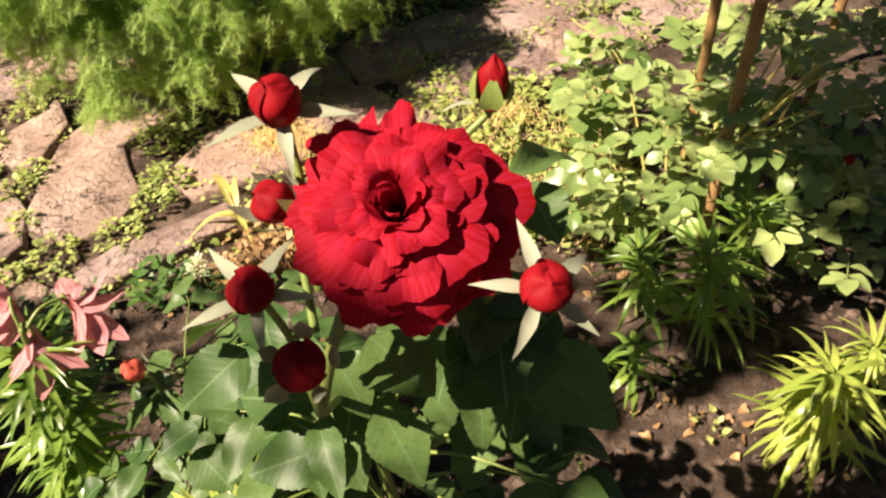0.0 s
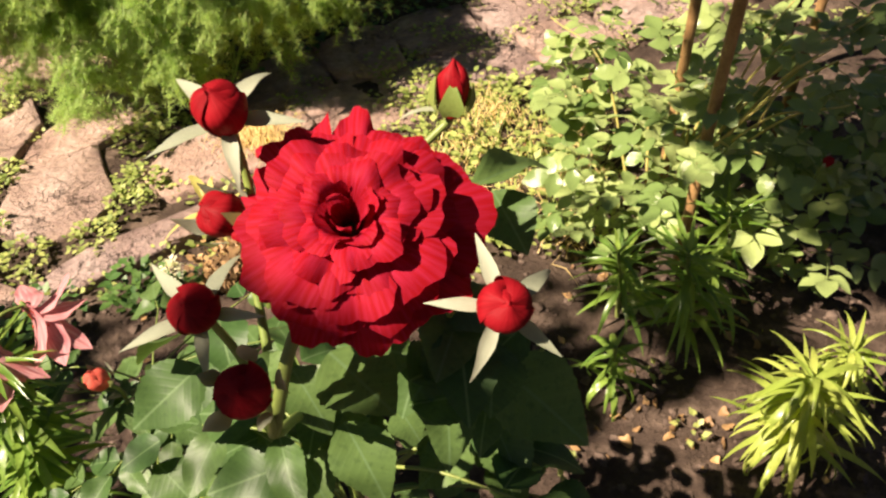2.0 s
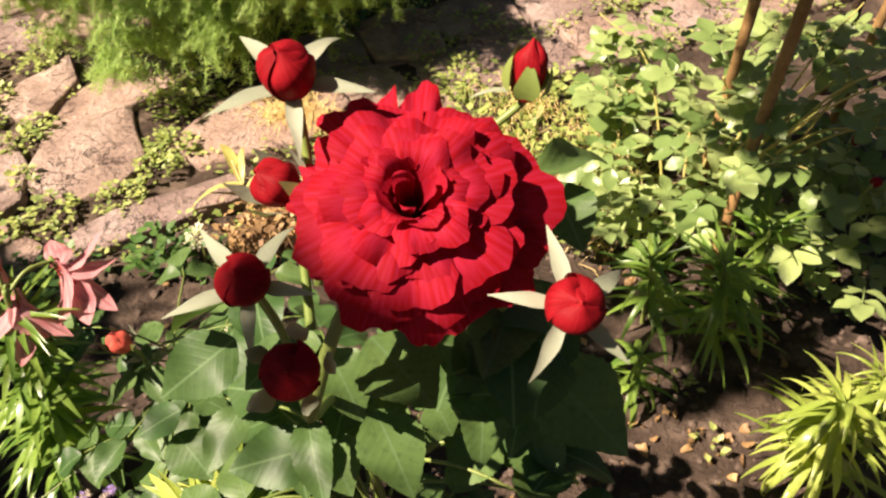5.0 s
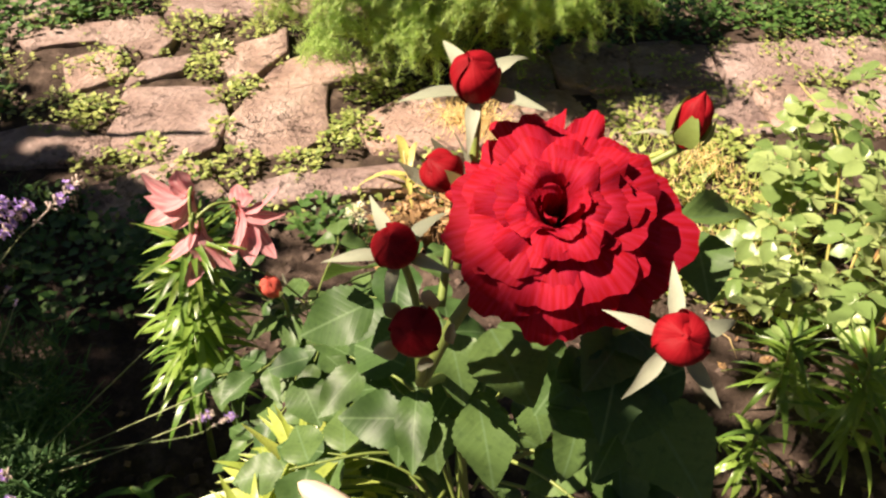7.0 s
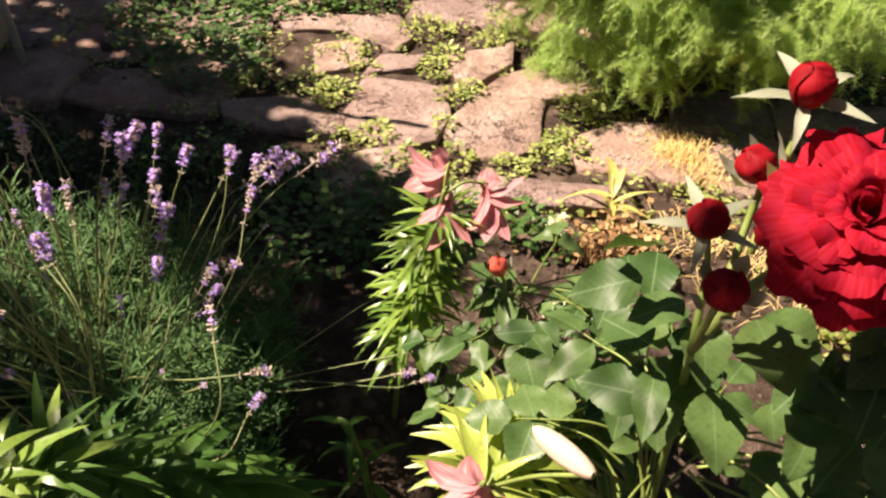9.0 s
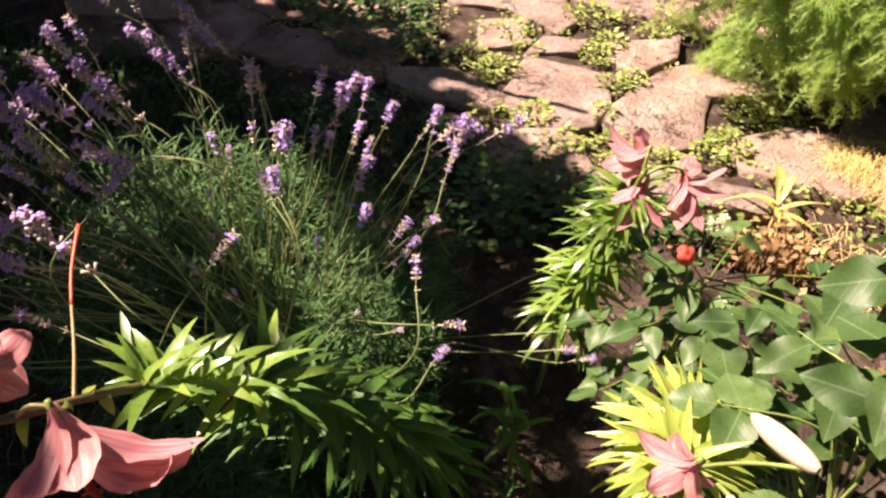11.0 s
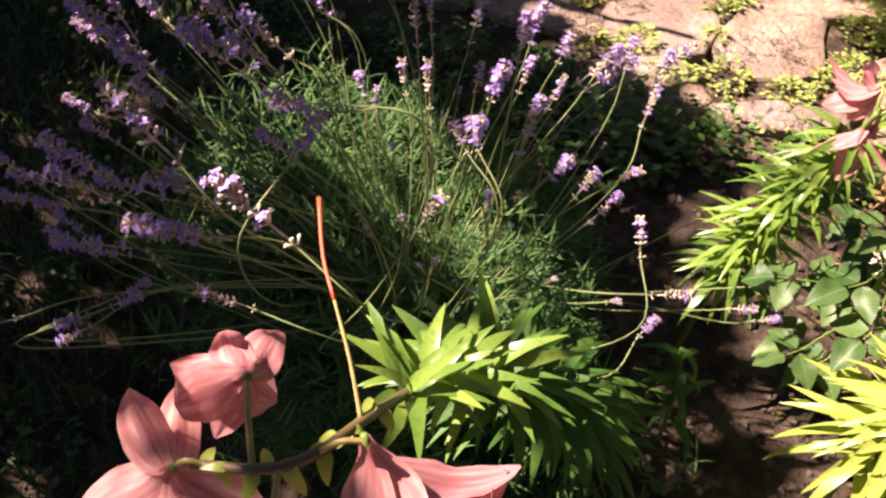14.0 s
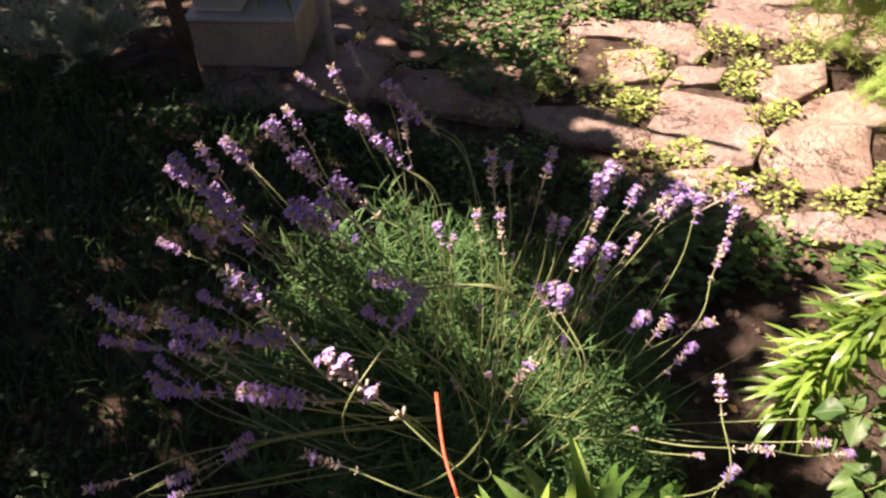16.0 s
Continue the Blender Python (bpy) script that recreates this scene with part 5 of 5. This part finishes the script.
tuft = Geo()
hair(tuft, -0.3, 1.6, 0.1, 0.05, 420, 0.0009, rnd, 0.015)
hair(tuft, -0.22, 1.55, 0.07, 0.04, 160, 0.0009, rnd, 0.015)
single("dry_grass", tuft, STRAW, "tuft of straw-coloured dry grass on the path", "dry grass")
dried = Geo()
for x, y in ((-0.3, 1.16), (-0.33, 1.12), (-0.26, 1.15), (-0.28, 1.2)):
    hair(dried, x, y, 0.05, 0.07, 90, 0.0016, rnd)
    for _ in range(60):
        p = Vector((x + rnd.gauss(0, 0.03), y + rnd.gauss(0, 0.03), rnd.uniform(0.0, 0.09)))
        stamp(dried, LITTLE, pose_along(p, way_of(rnd.uniform(0, 6.283), rnd.uniform(-0.8, 0.8)), length=rnd.uniform(0.012, 0.026)))
stuff("dried_plants", dried, LITTER, "dried-up brown leafy plants at the path edge", "dried plant")
for x, y, h in ((-0.26, 0.81, 0.14), (-0.4, 1.1, 0.07)):
    one = thing("alyssum", (x, y, 0.0), "small plant with a rounded head of white flowers", "flower", "white flowers")
    stalk(one, [(x, y, -0.01), (x + 0.004, y, h * 0.5), (x, y, h)], 0.0015, 0.001)
    g = Geo()
    for _ in range(150):
        d = way_of(rnd.uniform(0, 6.283), rnd.uniform(-0.3, 1.5))
        stamp(g, LITTLE, pose_along(Vector((x, y, h)) + d * rnd.uniform(0.008, 0.026), d + way_of(rnd.uniform(0, 6.283), 0) * 0.8, length=rnd.uniform(0.005, 0.009)))
    part("flower_head", g, WHITE, one, "tiny white flowers")
    g = Geo()
    clump(g, x, y, 0.05, 60, 0.018, h * 0.7, rnd)
    part("foliage", g, COVER, one)

curled = blade(oval(0.34), 5, 2, droop=2.2, fold=0.5, wave=0.3)
fallen = Geo()
for x, y, n in ((0.45, 0.72, 14), (0.5, 0.68, 8), (0.33, 0.72, 7), (0.62, 0.9, 8), (0.8, 1.02, 8), (0.42, 1.05, 14), (0.5, 1.0, 8), (0.2, 0.78, 6), (0.38, 1.4, 16), (0.3, 1.5, 12), (-0.12, 0.72, 5)):
    for _ in range(n):
        px, py = rnd.gauss(x, 0.035), rnd.gauss(y, 0.035)
        stamp(fallen, curled, pose_along((px, py, ground_z(px, py) + 0.01), way_of(rnd.uniform(0, 6.283), rnd.uniform(-0.2, 0.5)), (rnd.uniform(-0.6, 0.6), rnd.uniform(-0.6, 0.6), 1), rnd.uniform(0.012, 0.028)))
stuff("fallen_leaves", fallen, LITTER, "curled dry tan leaves fallen under the roses", "dead leaves")

# ---- low plants under the lilies ----
seedling = thing("lavender_seedling", (-0.38, 0.05, 0.0), "young grey-green lavender growth without flowers", "lavender")
for k in range(90):
    x, y = rnd.gauss(-0.39, 0.09), rnd.gauss(0.06, 0.08)
    tip = Vector((x + rnd.uniform(-0.05, 0.05), y + rnd.uniform(-0.05, 0.05), rnd.uniform(0.07, 0.2)))
    shoot = curve_points([(x, y, 0), Vector((x, y, 0)).lerp(tip, 0.5), tip], 4)
    sprig = tube(Geo(), shoot, 0.0013, 0.0008, 4)
    for p in shoot[2:]:
        for _ in range(4):
            stamp(sprig, needle, pose_along(p, way_of(rnd.uniform(0, 6.283), rnd.uniform(0.0, 0.9)), length=rnd.uniform(0.02, 0.04)))
    tagged(part("sprig", sprig, LAVENDER, seedling), kind="stuff")
clover = Geo()
for k in range(26):
    clump(clover, rnd.gauss(-0.52, 0.09), rnd.gauss(-0.13, 0.09), 0.03, 14, 0.015, 0.05, rnd)
for k in range(12):
    clump(clover, rnd.uniform(0.1, 0.8), rnd.uniform(0.45, 1.2), 0.025, 12, 0.014, 0.03, rnd)
straw = Geo()
for k in range(34):
    x, y = rnd.uniform(0.1, 0.5), rnd.uniform(1.15, 1.75)
    clump(clover, x, y, 0.05, 26, 0.021, 0.075, rnd)
    hair(clover, rnd.uniform(0.12, 0.55), rnd.uniform(1.2, 1.7), 0.07, 0.06, 12, 0.0015, rnd)
    hair(straw, rnd.uniform(0.1, 0.55), rnd.uniform(1.15, 1.7), 0.1, 0.05, 16, 0.0014, rnd, 0.01)
for k in range(16):
    hair(straw, rnd.uniform(-0.3, 0.1), rnd.uniform(1.15, 1.35), 0.08, 0.04, 12, 0.0013, rnd, 0.01)
stuff("dry_stalks", straw, STRAW, "pale yellow dry stalks tangled between the weeds", "dry grass")
stuff("bed_weeds", clover, WEED, "scattered small green weeds on the bed", "weeds")

# ---- box and posts at the lawn's end ----
FRONT, BACK = Vector((0.74, 0.67, 0)).normalized(), Vector((-0.67, 0.74, 0)).normalized()


def board(g, corner, a, b, c, slot=0):
    """A block from one corner along three edges, its edges eased."""
    p, e = Vector(corner), 0.004
    verts = [p + a * (i * (a.length - 2 * e) / a.length) + a.normalized() * e + b * (j * (b.length - 2 * e) / b.length) + b.normalized() * e + c * k for k in (0, 1) for j in (0, 1) for i in (0, 1)]
    mid = [p + a * i + b * j + c * ((e + k * (c.length - 2 * e)) / c.length) for k in (0, 1) for j in (0, 1) for i in (0, 1)]
    f = [(0, 2, 3, 1), (4, 5, 7, 6), (8, 9, 13, 12), (9, 11, 15, 13), (11, 10, 14, 15), (10, 8, 12, 14)]
    f += [(0, 1, 9, 8), (1, 3, 11, 9), (3, 2, 10, 11), (2, 0, 8, 10), (4, 12, 13, 5), (5, 13, 15, 7), (7, 15, 14, 6), (6, 14, 12, 4)]
    return g.add(verts + mid, f, slot)


UP = Vector((0, 0, 1))
single("step", board(Geo(), (-2.06, 0.46, -0.03), FRONT * 0.42, BACK * 0.55, UP * 0.035), STONE, "low grey-brown stone step on the lawn", "step", smooth=False)
crate = thing("crate", (-2.1, 0.72, 0.0), "weathered pale wooden crate standing on a stone step", "crate")
CORNER = Vector((-2.2, 0.6, 0.006))
for name, way, run in (("side_board", 0.0, FRONT * 0.3), ("side_board", 0.25, FRONT * 0.3)):
    part(name, board(Geo(), CORNER + UP * 0.004 + BACK * way, run, BACK * 0.016, UP * 0.138), BOARD, crate, smooth=False)
for way in (0.0, 0.284):
    part("end_board", board(Geo(), CORNER + UP * 0.004 + BACK * 0.018 + FRONT * way, FRONT * 0.016, BACK * 0.23, UP * 0.138), BOARD, crate, smooth=False)
part("lid", board(Geo(), CORNER + UP * 0.147 - BACK * 0.012 - FRONT * 0.008, FRONT * 0.316, BACK * 0.29, UP * 0.014), WHITE_PAINT, crate, "white-painted lid board", smooth=False)
tray = thing("plastic_tray", tuple(CORNER + FRONT * 0.1 + BACK * 0.1 + UP * 0.161), "white plastic tray lying on the crate", "tray")
part("tray_base", board(Geo(), CORNER + FRONT * 0.02 + BACK * 0.02 + UP * 0.162, FRONT * 0.13, BACK * 0.14, UP * 0.012), WHITE_PAINT, tray, smooth=False)
part("tray_rim", board(Geo(), CORNER + FRONT * 0.02 + BACK * 0.02 + UP * 0.174, FRONT * 0.13, BACK * 0.012, UP * 0.03), WHITE_PAINT, tray, smooth=False)
part("tray_rim", board(Geo(), CORNER + FRONT * 0.138 + BACK * 0.034 + UP * 0.174, FRONT * 0.012, BACK * 0.125, UP * 0.03), WHITE_PAINT, tray, smooth=False)
post = tube(Geo(), curve_points([(-2.1, 0.53, -0.03), (-2.105, 0.535, 0.3), (-2.11, 0.54, 1.3)], 4), 0.021, 0.019, 10, wobble=0.06)
single("wooden_post", post, BARK, "dark round wooden post beside the crate", "post")
single("white_stake", tube(Geo(), [(-1.94, 0.886, -0.03), (-1.94, 0.886, 0.4), (-1.94, 0.886, 1.37)], 0.011, 0.011, 8), WHITE_PAINT, "thin white-painted garden stake", "stake")
hang = thing("potted_plant", tuple(CORNER + FRONT * 0.2 + BACK * 0.14 + UP * 0.162), "pot plant with hanging strap leaves on the crate", "plant")
centre = CORNER + FRONT * 0.2 + BACK * 0.16
g = Geo()
tube(g, [centre + UP * 0.162, centre + UP * 0.2, centre + UP * 0.26, centre + UP * 0.27], 0.045, 0.062, 14)
part("pot", g, POT, hang, "brown clay flower pot")
for k in range(14):
    piece("leaf", LILY_MESH[LILY_LEAF][rnd.choice((1, 2))], hang, pose_along(centre + UP * 0.265, way_of(-0.8 + rnd.uniform(-1.4, 1.4), rnd.uniform(0.3, 0.9)), length=rnd.uniform(0.2, 0.3), wide=0.6))
silver = thing("artemisia", (-2.45, 0.37, 0.0), "silver-grey feathery foliage plant on the lawn", "shrub")
for k in range(130):
    a, r = rnd.uniform(0, 6.283), 0.24 * math.sqrt(rnd.random())
    tip = Vector((-2.45 + r * math.cos(a), 0.4 + r * math.sin(a), rnd.uniform(0.1, 0.26)))
    shoot = curve_points([(-2.45, 0.4, 0), Vector((-2.45, 0.4, 0.05)).lerp(tip, 0.6), tip], 5)
    sprig = tube(Geo(), shoot, 0.002, 0.001, 4)
    for p in shoot[4:]:
        for _ in range(7):
            stamp(sprig, needle, pose_along(p, way_of(rnd.uniform(0, 6.283), rnd.uniform(0, 1)), length=rnd.uniform(0.02, 0.045)))
    part("sprig", sprig, SILVER, silver)

# ---- unseen tree, added to cast shade on bed and lawn ----
tree = thing("tree", (-4.0, -0.7, 0.0), "unseen leafy tree added to shade the lawn, lavender and bed", "tree")
rnd = random.Random(51)
trunk = stalk(tree, [(-4.0, -0.7, -0.05), (-3.98, -0.68, 0.9), (-3.9, -0.66, 1.9), (-3.8, -0.6, 2.6)], 0.13, 0.07, BARK, "trunk", 10)
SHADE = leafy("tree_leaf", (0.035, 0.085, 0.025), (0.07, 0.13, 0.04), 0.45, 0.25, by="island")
TREE_LEAF = blade(oval(0.32), 4, 2, droop=0.4, fold=0.1)
# Leaf clumps out of view, each added up-sun of a spot to shade.
SHADE_CLUMPS = ((-4.35, -0.5, 2.5, 0.95, 2000), (-3.45, -1.1, 2.5, 0.62, 800), (-3.3, -0.2, 2.5, 0.42, 420), (-2.6, -0.72, 2.55, 0.33, 300), (-4.15, 0.55, 2.5, 0.36, 220), (-3.4, 0.22, 2.55, 0.32, 330), (-3.75, 0.15, 2.5, 0.45, 500), (-0.86, 0.44, 2.55, 0.31, 420), (-0.72, 0.2, 2.55, 0.2, 170), (-2.95, -0.95, 2.55, 0.36, 280))
SHADE_TWIGS = ((-2.95, 0.13, 2.55, 0.24, 130), (-1.36, 0.09, 2.55, 0.14, 34), (-2.71, 0.11, 2.55, 0.2, 90), (-2.62, -1.08, 2.55, 0.26, 170), (-1.62, 0.13, 2.55, 0.15, 34), (-2.44, -0.56, 2.55, 0.08, 18), (-2.43, -0.23, 2.55, 0.11, 42), (-2.6, -0.17, 2.55, 0.11, 40), (-2.71, -0.08, 2.55, 0.11, 38), (-2.06, -0.54, 2.55, 0.06, 9), (-1.378, -0.292, 2.55, 0.02, 4), (-2.38, -0.67, 2.55, 0.14, 55), (-1.93, -0.76, 2.55, 0.07, 8), (-2.21, -0.38, 2.55, 0.11, 36))
for n, (x, y, z, r, count) in enumerate(SHADE_CLUMPS + SHADE_TWIGS):
    rnd = random.Random(60 + n)
    limb = curve_points([trunk[-6], (trunk[-6] + Vector((x, y, z))) / 2 + Vector((0, 0.4 if x > -1.8 else 0.0, 0.15)), (x, y, z - 0.05)], 8)
    part("limb", tube(Geo(), limb, 0.014, 0.003, 7, wobble=0.1), BARK, tree)
    g = Geo()
    for k in range(count):
        d = way_of(rnd.uniform(0, 6.283), rnd.uniform(-1.4, 1.4)) * r * rnd.random() ** 0.45
        stamp(g, TREE_LEAF, pose_along((x + d.x, y + d.y, z + 0.45 * d.z), way_of(rnd.uniform(0, 6.283), rnd.uniform(-0.7, 0.4)), length=rnd.uniform(0.07, 0.11)))
    part("crown", g, SHADE, tree)
